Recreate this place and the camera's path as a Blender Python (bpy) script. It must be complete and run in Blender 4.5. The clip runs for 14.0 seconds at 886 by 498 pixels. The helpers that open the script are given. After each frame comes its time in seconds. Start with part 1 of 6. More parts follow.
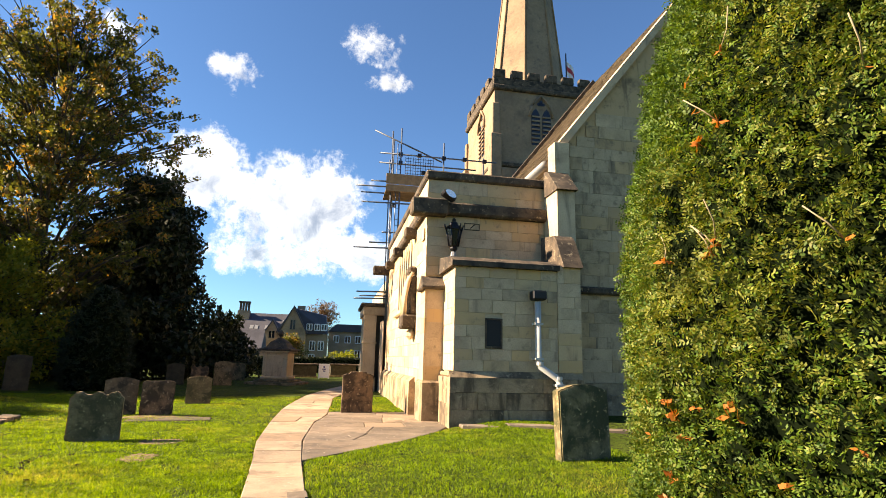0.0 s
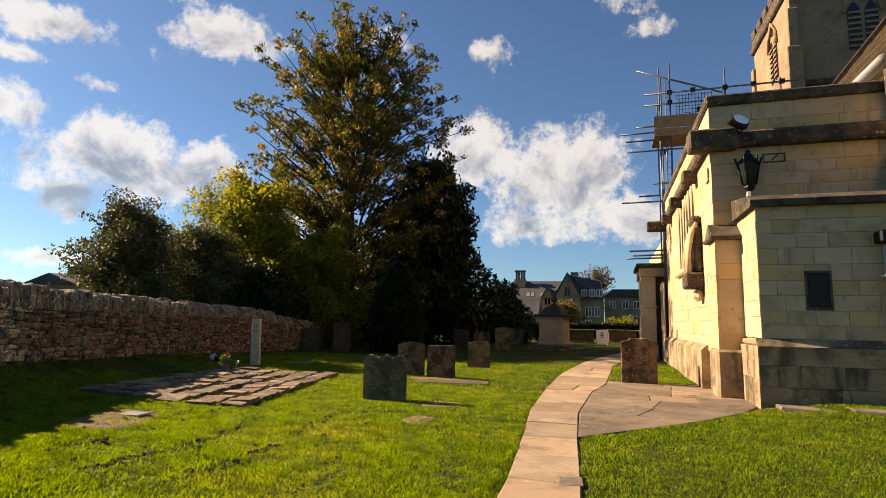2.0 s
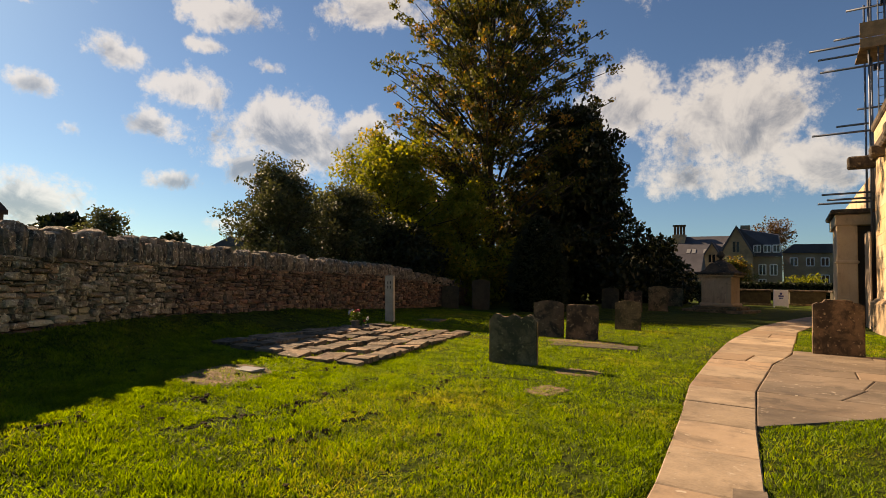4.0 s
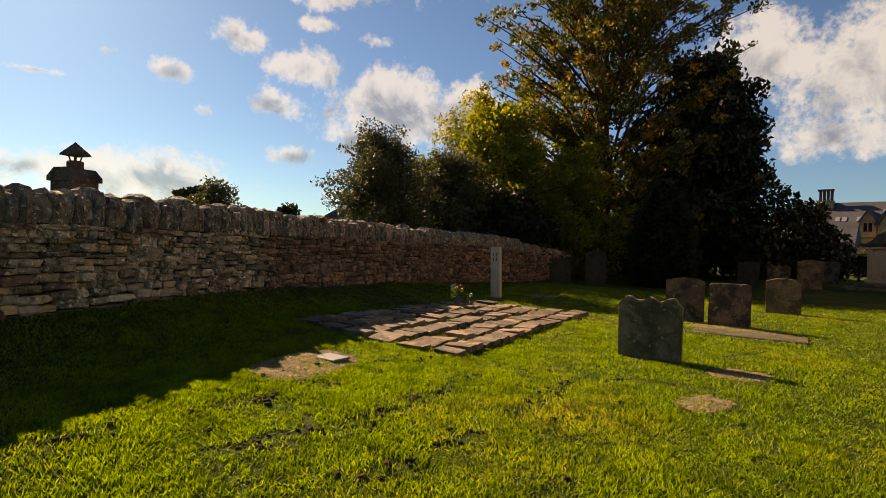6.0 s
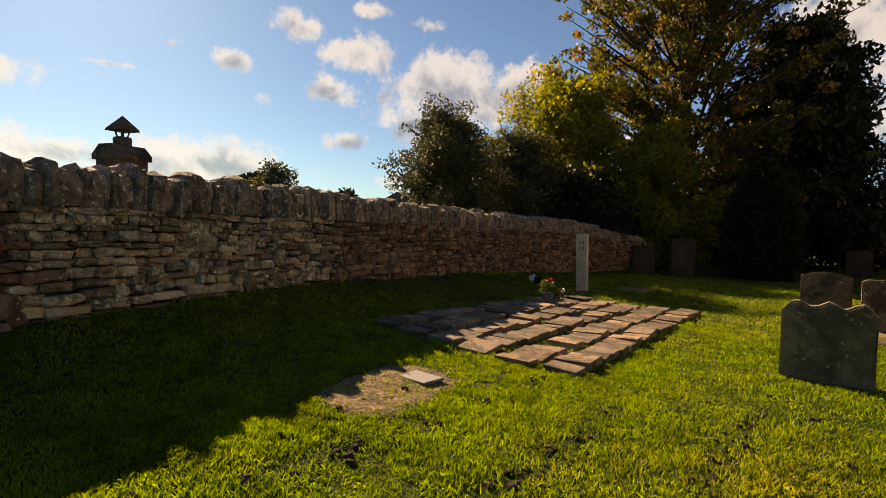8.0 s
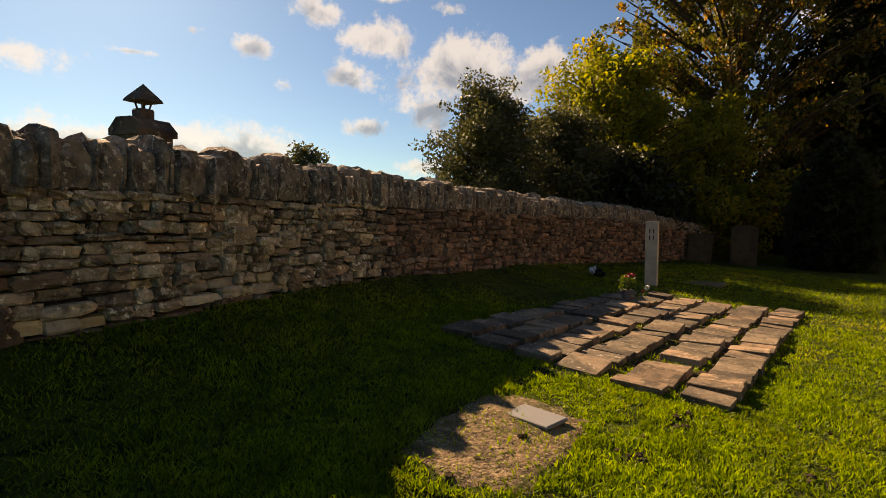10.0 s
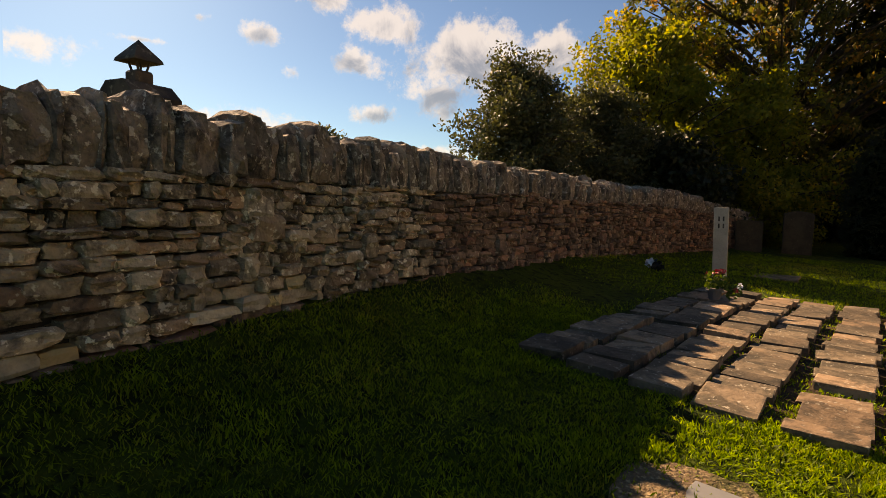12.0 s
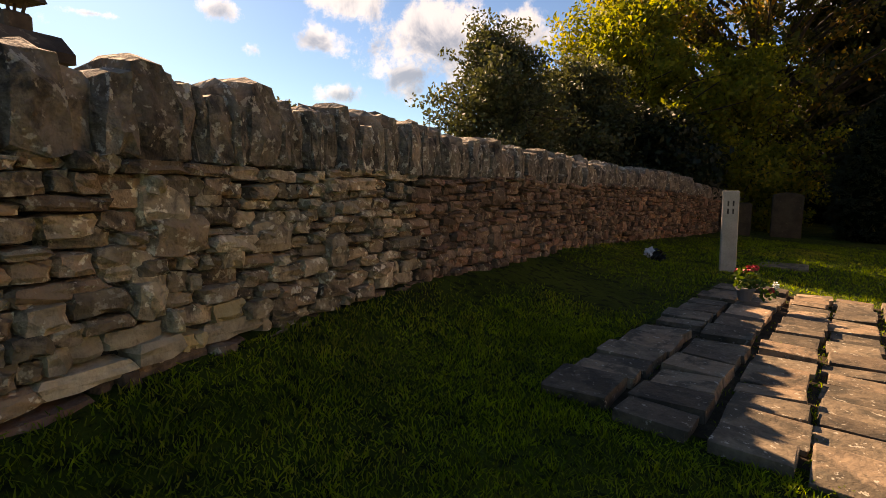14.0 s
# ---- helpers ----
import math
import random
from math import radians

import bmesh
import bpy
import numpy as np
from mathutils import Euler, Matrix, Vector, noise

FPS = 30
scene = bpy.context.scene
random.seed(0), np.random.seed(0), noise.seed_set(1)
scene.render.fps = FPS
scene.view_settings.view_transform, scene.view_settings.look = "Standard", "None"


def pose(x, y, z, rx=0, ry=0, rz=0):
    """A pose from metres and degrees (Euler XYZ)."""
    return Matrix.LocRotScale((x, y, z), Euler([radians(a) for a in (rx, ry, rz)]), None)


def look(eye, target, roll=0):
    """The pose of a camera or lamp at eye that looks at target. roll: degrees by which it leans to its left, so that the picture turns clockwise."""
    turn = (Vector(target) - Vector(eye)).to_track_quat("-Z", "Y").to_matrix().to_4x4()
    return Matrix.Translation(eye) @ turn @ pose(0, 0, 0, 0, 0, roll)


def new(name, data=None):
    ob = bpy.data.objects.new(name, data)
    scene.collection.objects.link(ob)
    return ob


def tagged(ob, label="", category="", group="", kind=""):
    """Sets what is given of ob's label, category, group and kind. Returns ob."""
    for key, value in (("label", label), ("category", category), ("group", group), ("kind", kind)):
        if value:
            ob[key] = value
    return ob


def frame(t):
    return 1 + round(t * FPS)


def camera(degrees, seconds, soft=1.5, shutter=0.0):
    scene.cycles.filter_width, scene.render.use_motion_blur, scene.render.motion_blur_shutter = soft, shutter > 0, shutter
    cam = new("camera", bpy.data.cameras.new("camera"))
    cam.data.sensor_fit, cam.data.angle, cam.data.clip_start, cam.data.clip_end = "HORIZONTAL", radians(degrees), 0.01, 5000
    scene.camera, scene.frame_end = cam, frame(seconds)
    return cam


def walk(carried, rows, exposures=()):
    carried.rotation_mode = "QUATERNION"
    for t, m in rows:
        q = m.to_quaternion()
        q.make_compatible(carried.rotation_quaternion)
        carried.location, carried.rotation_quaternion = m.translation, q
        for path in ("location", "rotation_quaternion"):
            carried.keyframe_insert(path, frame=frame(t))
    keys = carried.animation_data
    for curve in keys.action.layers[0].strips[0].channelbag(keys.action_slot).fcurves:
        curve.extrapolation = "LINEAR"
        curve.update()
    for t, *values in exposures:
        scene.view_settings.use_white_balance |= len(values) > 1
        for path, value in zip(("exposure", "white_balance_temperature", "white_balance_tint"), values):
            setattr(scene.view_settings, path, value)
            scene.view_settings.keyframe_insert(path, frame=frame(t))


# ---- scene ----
cam = camera(78.1, 14.0, 0.8)
PATH = [
    (0, (-0.31, 0.638, 1.447), (0.066, 2.562, 1.846), 1.4),
    (0.5, (-0.326, 0.956, 1.422), (-0.216, 2.918, 1.797), 1.4),
    (1, (-0.331, 1.235, 1.433), (-0.495, 3.199, 1.773), 1.2),
    (1.5, (-0.269, 1.5, 1.421), (-0.669, 3.437, 1.72), 1.2),
    (2, (-0.209, 1.741, 1.429), (-0.79, 3.638, 1.688), 1.1),
    (2.5, (-0.194, 2.016, 1.405), (-0.917, 3.868, 1.623), 1.1),
    (3, (-0.207, 2.315, 1.413), (-1.057, 4.116, 1.593), 1.1),
    (3.5, (-0.245, 2.652, 1.386), (-1.212, 4.398, 1.524), 1.1),
    (4, (-0.359, 2.972, 1.376), (-1.428, 4.659, 1.476), 1.2),
    (6.5, (-1.537, 4.288, 1.415), (-2.957, 5.696, 1.376), 1.4),
    (7, (-1.878, 4.466, 1.392), (-3.334, 5.836, 1.338), 1.4),
    (7.5, (-2.226, 4.589, 1.435), (-3.709, 5.929, 1.37), 1.5),
    (8, (-2.582, 4.664, 1.424), (-4.086, 5.981, 1.346), 1.5),
    (10.5, (-4.219, 5.032, 1.424), (-5.771, 6.285, 1.28), 1.4),
    (11, (-4.545, 5.126, 1.39), (-6.102, 6.371, 1.234), 1.3),
    (11.5, (-4.851, 5.199, 1.396), (-6.411, 6.439, 1.23), 1.2),
    (12, (-5.181, 5.283, 1.396), (-6.743, 6.519, 1.217), 1.2),
    (12.5, (-5.446, 5.418, 1.403), (-7.007, 6.653, 1.208), 1.1),
    (13, (-5.712, 5.608, 1.405), (-7.26, 6.857, 1.198), 1.0),
    (13.5, (-5.964, 5.761, 1.404), (-7.482, 7.043, 1.181), 1.1),
    (14, (-6.22, 5.907, 1.442), (-7.701, 7.228, 1.196), 0.9),
]
walk(cam, [(t, look(eye, target, roll)) for t, eye, target, roll in PATH],
     [(0, 2.06, 8600, 18), (1, 1.7, 9200, 21), (2, 1.34, 9700, 22), (3, 1.1, 10300, 23), (4, 1.06, 10700, 23), (7, 1.12, 11800, 26), (11, 1.12, 12400, 27), (13, 1.38, 12300, 29), (14, 1.54, 11900, 30)])


# ---- world, sun ----
SUN_AZ, SUN_EL = 173.9, 29.3      # the way to the sun, degrees from +x towards +y, and above the horizon


def sock(node, name):
    return node.inputs[name]


class Nodes:
    """Short hand for a node tree."""

    def __init__(self, tree):
        self.tree = tree
        tree.nodes.clear()

    def add(self, kind, operation="", data_type="", blend_type="", sky_type="", interpolation_type=""):
        node = self.tree.nodes.new(kind)
        if operation:
            node.operation = operation
        if data_type:
            node.data_type = data_type
        if blend_type:
            node.blend_type = blend_type
        if sky_type:
            node.sky_type = sky_type
        if interpolation_type:
            node.interpolation_type = interpolation_type
        return node

    def put(self, value, socket):
        if isinstance(value, bpy.types.NodeSocket):
            self.tree.links.new(value, socket)
        elif isinstance(value, (tuple, list)) and len(value) == 3 and socket.type == "RGBA":
            socket.default_value = (*value, 1)
        else:
            socket.default_value = value

    def math(self, op, a, b=0.0, c=0.0, clamp=False):
        node = self.add("ShaderNodeMath", operation=op)
        node.use_clamp = clamp
        for i, v in enumerate((a, b, c)):
            self.put(v, node.inputs[i])
        return node.outputs[0]

    def mix(self, fac, a, b, blend="MIX"):
        node = self.add("ShaderNodeMix", data_type="RGBA", blend_type=blend)
        self.put(fac, node.inputs[0])
        self.put(a, node.inputs[6])
        self.put(b, node.inputs[7])
        return node.outputs[2]

    def ramp(self, value, low, high):
        node = self.add("ShaderNodeMapRange", interpolation_type="SMOOTHSTEP")
        self.put(value, node.inputs[0])
        for i, v in enumerate((low, high, 0.0, 1.0)):
            self.put(v, node.inputs[1 + i])
        return node.outputs[0]

    def noise(self, vector, scale, detail=3.0, rough=0.55, distort=0.0):
        node = self.add("ShaderNodeTexNoise")
        self.put(vector, sock(node, "Vector"))
        for key, v in (("Scale", scale), ("Detail", detail), ("Roughness", rough), ("Distortion", distort)):
            self.put(v, sock(node, key))
        return node.outputs[0]


# clouds: azimuth, elevation, half widths (degrees), weight
CLOUDS = [
    (94.5, 15.0, 8.0, 5.4, 1.0), (103.5, 17.0, 5.5, 4.2, 0.9), (88.0, 10.5, 5.0, 3.6, 0.9), (97.0, 10.2, 7.0, 2.0, 0.55),
    (102.5, 27.2, 3.2, 1.7, 0.62), (88.0, 31.3, 3.4, 2.0, 0.5), (85.5, 28.0, 3.5, 1.2, 0.5), (115.0, 28.0, 3.6, 1.2, 0.5),
    (138.0, 13.8, 7.6, 4.4, 1.0), (147.5, 16.9, 4.6, 2.2, 0.8), (131.5, 14.5, 4.0, 3.2, 0.9), (142.5, 10.4, 4.0, 2.4, 0.75),
    (144.0, 24.0, 6.5, 1.9, 0.72), (130.0, 26.5, 6.5, 2.5, 0.75), (152.0, 27.0, 5.0, 2.0, 0.65), (136.0, 29.0, 5.0, 1.8, 0.6),
    (151.3, 13.4, 2.9, 1.9, 0.8), (148.8, 8.4, 3.6, 1.3, 0.75), (153.5, 18.8, 2.6, 1.6, 0.65), (160.0, 15.2, 1.8, 1.1, 0.6),
    (162.0, 5.6, 9.0, 2.6, 0.9), (174.0, 5.8, 8.0, 1.9, 0.7), (143.0, 4.8, 3.6, 1.1, 0.6), (154.5, 19.2, 2.4, 1.4, 0.7),
    (158.0, 24.5, 4.5, 1.5, 0.6), (178.0, 12.0, 4.0, 1.3, 0.5), (120.0, 7.0, 8.0, 3.0, 0.7), (60.0, 14.0, 8.0, 4.0, 0.8),
    (10.0, 15.0, 7.0, 3.0, 0.7), (-60.0, 13.0, 8.0, 3.2, 0.8), (-130.0, 14.0, 7.0, 3.0, 0.7), (165.5, 16.0, 1.5, 0.7, 0.55), (157.0, 12.0, 1.3, 0.8, 0.6),
    (170.0, 13.5, 3.0, 0.35, 0.5), (163.5, 21.5, 3.6, 0.3, 0.5), (146.5, 21.0, 2.2, 0.8, 0.6), (140.5, 20.0, 2.4, 0.9, 0.6), (112.0, 24.0, 2.0, 0.7, 0.55),
]


def make_world():
    world = bpy.data.worlds.new("world")
    world.use_nodes = True
    scene.world = world
    n = Nodes(world.node_tree)
    sky = n.add("ShaderNodeTexSky", sky_type="NISHITA")
    sky.sun_disc = False
    sky.sun_elevation, sky.sun_rotation = radians(SUN_EL), radians(90 - SUN_AZ)
    sky.air_density, sky.dust_density, sky.ozone_density = 0.9, 0.28, 2.6
    way = n.add("ShaderNodeTexCoord").outputs["Generated"]
    split = n.add("ShaderNodeSeparateXYZ")
    n.put(way, split.inputs[0])
    x, y, z = split.outputs
    az = n.math("MULTIPLY", n.math("ARCTAN2", y, x), 180 / math.pi)
    el = n.math("MULTIPLY", n.math("ARCSINE", z), 180 / math.pi)
    # ragged outlines: shift the place looked up by noise
    w1 = n.math("MULTIPLY", n.math("SUBTRACT", n.noise(way, 11.0, 10.0, 0.66), 0.5), 2.3)
    fine = n.math("MULTIPLY", n.math("SUBTRACT", n.noise(way, 42.0, 8.0, 0.7), 0.5), 0.9)
    best, under = None, None
    for a, e, ra, re, weight in CLOUDS:
        da = n.math("DIVIDE", n.math("SUBTRACT", az, a), ra)
        de = n.math("DIVIDE", n.math("SUBTRACT", el, e), re)
        far = n.math("SQRT", n.math("ADD", n.math("MULTIPLY", da, da), n.math("MULTIPLY", de, de)))
        blob = n.math("MULTIPLY", n.math("SUBTRACT", 1.15, far), weight)
        best = blob if best is None else n.math("MAXIMUM", best, blob)
        low = n.math("MULTIPLY", n.math("MULTIPLY", de, -1.0), n.math("MAXIMUM", blob, 0.0))
        under = low if under is None else n.math("ADD", under, low)
    dens = n.math("ADD", n.math("ADD", best, w1), fine)
    cover = n.ramp(dens, 0.10, 0.56)
    puff = n.math("SUBTRACT", n.noise(way, 17.0, 7.0, 0.6, 0.6), 0.5)
    billow = n.math("SUBTRACT", n.noise(way, 6.5, 9.0, 0.62, 0.9), 0.5)
    thick = n.ramp(n.math("ADD", n.math("ADD", n.math("MULTIPLY", under, 0.9), n.math("MULTIPLY", puff, 2.2)), n.math("ADD", n.math("MULTIPLY", billow, 3.2), n.math("MULTIPLY", best, 1.1))), 0.3, 1.5)
    lit = n.mix(thick, (0.86, 0.99, 1.08), (0.25, 0.305, 0.365))
    cloud = n.add("ShaderNodeVectorMath", operation="SCALE")
    n.put(lit, cloud.inputs[0])
    cloud.inputs[3].default_value = CLOUD_LIGHT
    # thin bright veil near the sun and the horizon
    tint = n.mix(1.0, sky.outputs[0], SKY_TINT, "MULTIPLY")
    bright = n.add("ShaderNodeVectorMath", operation="SCALE")
    n.put(tint, bright.inputs[0])
    bright.inputs[3].default_value = 0.35
    both = n.add("ShaderNodeVectorMath", operation="ADD")
    n.put(cloud.outputs[0], both.inputs[0])
    n.put(bright.outputs[0], both.inputs[1])
    colour = n.mix(cover, tint, both.outputs[0])
    back = n.add("ShaderNodeBackground")
    n.put(colour, back.inputs[0])
    back.inputs[1].default_value = SKY_LIGHT
    out = n.add("ShaderNodeOutputWorld")
    n.put(back.outputs[0], out.inputs[0])


SKY_LIGHT, CLOUD_LIGHT, SKY_TINT = 0.05, 5.9, (0.46, 0.86, 1.22)
make_world()
sun_data = bpy.data.lights.new("sun", "SUN")
sun_data.energy, sun_data.angle, sun_data.color = 5.0, radians(0.53), (1.0, 0.92, 0.80)
sun_way = Vector((math.cos(radians(SUN_EL)) * math.cos(radians(SUN_AZ)), math.cos(radians(SUN_EL)) * math.sin(radians(SUN_AZ)), math.sin(radians(SUN_EL))))
sun = new("sun", sun_data)
sun.matrix_world = look(sun_way * 60, (0, 0, 0))


# ---- materials ----
def mat(name, a, b, scale=3.0, rough=0.85, bump=0.4, fine=55.0, stain=None, stain_at=(0.52, 0.72), stain_scale=1.1, spots=None, spots_at=(0.64, 0.70), spots_scale=14.0,
        vary=0.0, island=False, dist=0.01, hue=None, spec=0.3, local=False, streak=None, streak_at=(0.54, 0.72)):
    """Two tones mixed by noise, stains and lichen spots of their own shapes, a random shade for each piece, and fine relief."""
    m = bpy.data.materials.new(name)
    m.use_nodes = True
    n = Nodes(m.node_tree)
    place = n.add("ShaderNodeTexCoord").outputs["Object"] if local else n.add("ShaderNodeNewGeometry").outputs["Position"]
    rnd = n.add("ShaderNodeNewGeometry").outputs["Random Per Island"] if island else n.add("ShaderNodeObjectInfo").outputs["Random"]
    if vary:
        shift = n.add("ShaderNodeVectorMath", operation="ADD")
        n.put(place, shift.inputs[0])
        comb = n.add("ShaderNodeCombineXYZ")
        for i, k in enumerate((31.0, 17.0, 23.0)):
            n.put(n.math("MULTIPLY", rnd, k), comb.inputs[i])
        n.put(comb.outputs[0], shift.inputs[1])
        place = shift.outputs[0]
    big = n.noise(place, scale, 4.0, 0.6)
    small = n.noise(place, fine, 4.0, 0.6)
    colour = n.mix(n.ramp(big, 0.3, 0.7), a, b)
    colour = n.mix(n.math("MULTIPLY", n.ramp(small, 0.35, 0.75), 0.35), colour, n.mix(1.0, colour, (0.55, 0.53, 0.5), "MULTIPLY"))
    if hue:
        colour = n.mix(n.ramp(n.math("FRACT", n.math("MULTIPLY", rnd, 7.31)), 0.45, 1.0), colour, hue)
    if stain:
        colour = n.mix(n.math("MULTIPLY", n.ramp(n.noise(place, stain_scale, 6.0, 0.65, 0.4), *stain_at), 0.85), colour, stain)
    if streak:
        long = n.add("ShaderNodeVectorMath", operation="MULTIPLY")
        n.put(place, long.inputs[0])
        long.inputs[1].default_value = (3.2, 3.2, 0.45)
        colour = n.mix(n.math("MULTIPLY", n.ramp(n.noise(long.outputs[0], 1.0, 6.0, 0.62, 0.3), *streak_at), 0.75), colour, streak)
    if spots:
        colour = n.mix(n.math("MULTIPLY", n.ramp(n.noise(place, spots_scale, 3.0, 0.6), *spots_at), 0.8), colour, spots)
    if vary:
        shade = n.math("ADD", n.math("MULTIPLY", rnd, 2 * vary), 1.0 - vary)
        scale_node = n.add("ShaderNodeVectorMath", operation="SCALE")
        n.put(colour, scale_node.inputs[0])
        n.put(shade, scale_node.inputs[3])
        colour = scale_node.outputs[0]
    bsdf = n.add("ShaderNodeBsdfPrincipled")
    n.put(colour, sock(bsdf, "Base Color"))
    bsdf.inputs["Roughness"].default_value = rough
    bsdf.inputs["Specular IOR Level"].default_value = spec
    if bump:
        height = n.math("ADD", n.math("MULTIPLY", small, 0.5), n.noise(place, fine * 0.28, 4.0, 0.6))
        bm = n.add("ShaderNodeBump")
        bm.inputs["Strength"].default_value = bump
        bm.inputs["Distance"].default_value = dist
        n.put(height, bm.inputs["Height"])
        n.put(bm.outputs[0], sock(bsdf, "Normal"))
    out = n.add("ShaderNodeOutputMaterial")
    n.put(bsdf.outputs[0], out.inputs[0])
    return m


def leaf_mat(name, a, b, c=None, glow=0.35, share=0.8, clumpy=0.0):
    """Leaves: colours that vary leaf by leaf and bough by bough, with light shining through."""
    m = bpy.data.materials.new(name)
    m.use_nodes = True
    n = Nodes(m.node_tree)
    geo = n.add("ShaderNodeNewGeometry")
    rnd = geo.outputs["Random Per Island"]
    colour = n.mix(rnd, a, b)
    if c:
        fac = n.math("ADD", n.noise(geo.outputs["Position"], 0.45, 2.0), n.math("MULTIPLY", n.math("FRACT", n.math("MULTIPLY", rnd, 9.7)), 0.3))
        colour = n.mix(n.ramp(fac, share - 0.12, share + 0.1), colour, c)
    if clumpy:
        dull = n.ramp(n.noise(geo.outputs["Position"], clumpy, 5.0, 0.65), 0.36, 0.60)
        colour = n.mix(dull, n.mix(1.0, colour, (0.52, 0.55, 0.6), "MULTIPLY"), colour)
    d = n.add("ShaderNodeBsdfPrincipled")
    n.put(colour, sock(d, "Base Color"))
    d.inputs["Roughness"].default_value = 0.55
    d.inputs["Specular IOR Level"].default_value = 0.25
    tr = n.add("ShaderNodeBsdfTranslucent")
    n.put(n.mix(1.0, colour, (1.25, 1.15, 0.55), "MULTIPLY"), tr.inputs[0])
    mixed = n.add("ShaderNodeMixShader")
    mixed.inputs[0].default_value = glow
    n.put(d.outputs[0], mixed.inputs[1])
    n.put(tr.outputs[0], mixed.inputs[2])
    out = n.add("ShaderNodeOutputMaterial")
    n.put(mixed.outputs[0], out.inputs[0])
    return m


def plain(name, colour, rough=0.6, metal=0.0):
    m = bpy.data.materials.new(name)
    m.use_nodes = True
    n = Nodes(m.node_tree)
    place = n.add("ShaderNodeNewGeometry").outputs["Position"]
    b = n.add("ShaderNodeBsdfPrincipled")
    dark = tuple(v * 0.7 for v in colour)
    n.put(n.mix(n.noise(place, 9.0, 4.0), dark, colour), sock(b, "Base Color"))
    b.inputs["Roughness"].default_value, b.inputs["Metallic"].default_value = rough, metal
    out = n.add("ShaderNodeOutputMaterial")
    n.put(b.outputs[0], out.inputs[0])
    return m


ASHLAR = mat("limestone_ashlar", (0.56, 0.42, 0.265), (0.45, 0.33, 0.205), 1.4, 0.9, 0.45, 34, stain=(0.21, 0.155, 0.095), stain_at=(0.53, 0.78), stain_scale=0.75, spots=(0.26, 0.195, 0.12), spots_scale=5.0, spots_at=(0.58, 0.74), vary=0.07, hue=(0.50, 0.335, 0.165), streak=(0.19, 0.14, 0.09), streak_at=(0.56, 0.76))
ASHLAR_PLAIN = mat("limestone_plain", (0.56, 0.42, 0.265), (0.45, 0.33, 0.205), 1.4, 0.9, 0.45, 34, stain=(0.21, 0.155, 0.095), stain_at=(0.53, 0.78), stain_scale=0.9, spots=(0.26, 0.195, 0.12), spots_scale=5.0, spots_at=(0.58, 0.74), streak=(0.19, 0.14, 0.09), streak_at=(0.56, 0.76))
PLINTH = mat("weathered_plinth_stone", (0.38, 0.275, 0.165), (0.23, 0.165, 0.10), 2.2, 0.92, 0.6, 30, stain=(0.065, 0.05, 0.034), stain_at=(0.46, 0.66), stain_scale=1.3, spots=(0.34, 0.265, 0.165), spots_scale=9, spots_at=(0.60, 0.72), vary=0.08, streak=(0.05, 0.04, 0.028), streak_at=(0.52, 0.68))
COPING = mat("dark_lichened_coping", (0.115, 0.085, 0.058), (0.042, 0.034, 0.026), 3.0, 0.95, 0.8, 26, stain=(0.02, 0.017, 0.014), stain_at=(0.48, 0.66), stain_scale=2.0, spots=(0.25, 0.20, 0.13), spots_scale=9, spots_at=(0.58, 0.70))
TOWER_STONE = mat("tower_stone", (0.31, 0.215, 0.135), (0.22, 0.155, 0.10), 0.5, 0.92, 0.5, 5, stain=(0.12, 0.088, 0.062), stain_at=(0.5, 0.75), stain_scale=0.4, spots=(0.15, 0.11, 0.08), spots_scale=2.2, spots_at=(0.55, 0.7), dist=0.04)
ROOF_STONE = mat("stone_roof_slates", (0.21, 0.165, 0.11), (0.13, 0.105, 0.075), 2.0, 0.95, 0.6, 20, spots=(0.27, 0.23, 0.15), spots_scale=6, vary=0.25, dist=0.02, island=True)
RUBBLE = mat("dry_limestone_rubble", (0.50, 0.38, 0.24), (0.265, 0.20, 0.128), 6.0, 0.95, 1.0, 26, stain=(0.07, 0.053, 0.038), stain_at=(0.48, 0.64), stain_scale=5.0, spots=(0.66, 0.57, 0.40), spots_scale=17, spots_at=(0.57, 0.64), vary=0.5, hue=(0.31, 0.20, 0.12), dist=0.05)
RUBBLE_JOINED = mat("red_brown_limestone_rubble", (0.28, 0.175, 0.11), (0.145, 0.094, 0.062), 5.0, 0.95, 1.0, 30, stain=(0.04, 0.029, 0.022), stain_at=(0.46, 0.68), stain_scale=2.6, spots=(0.44, 0.34, 0.22), spots_scale=16, spots_at=(0.59, 0.67), vary=0.42, hue=(0.25, 0.125, 0.075), dist=0.035, island=True)
RUBBLE_PALE = mat("pale_repair_rubble", (0.62, 0.51, 0.345), (0.42, 0.34, 0.225), 5.0, 0.95, 0.9, 30, stain=(0.12, 0.095, 0.07), stain_at=(0.48, 0.70), stain_scale=3.4, spots=(0.26, 0.21, 0.14), spots_scale=11, spots_at=(0.58, 0.70), vary=0.30, hue=(0.47, 0.34, 0.15), dist=0.03)
COPE_STONE = mat("mossy_wall_coping", (0.32, 0.25, 0.18), (0.15, 0.118, 0.088), 7.0, 0.97, 1.0, 24, stain=(0.05, 0.04, 0.032), stain_at=(0.5, 0.66), stain_scale=5.0, spots=(0.54, 0.48, 0.37), spots_scale=17, spots_at=(0.57, 0.64), vary=0.30, dist=0.06)
# Coloured near-black for the shade seen through open joints.
WALL_CORE = mat("wall_core_shade", (0.05, 0.042, 0.033), (0.03, 0.026, 0.02), 6.0, 1.0, 0.5, 30)
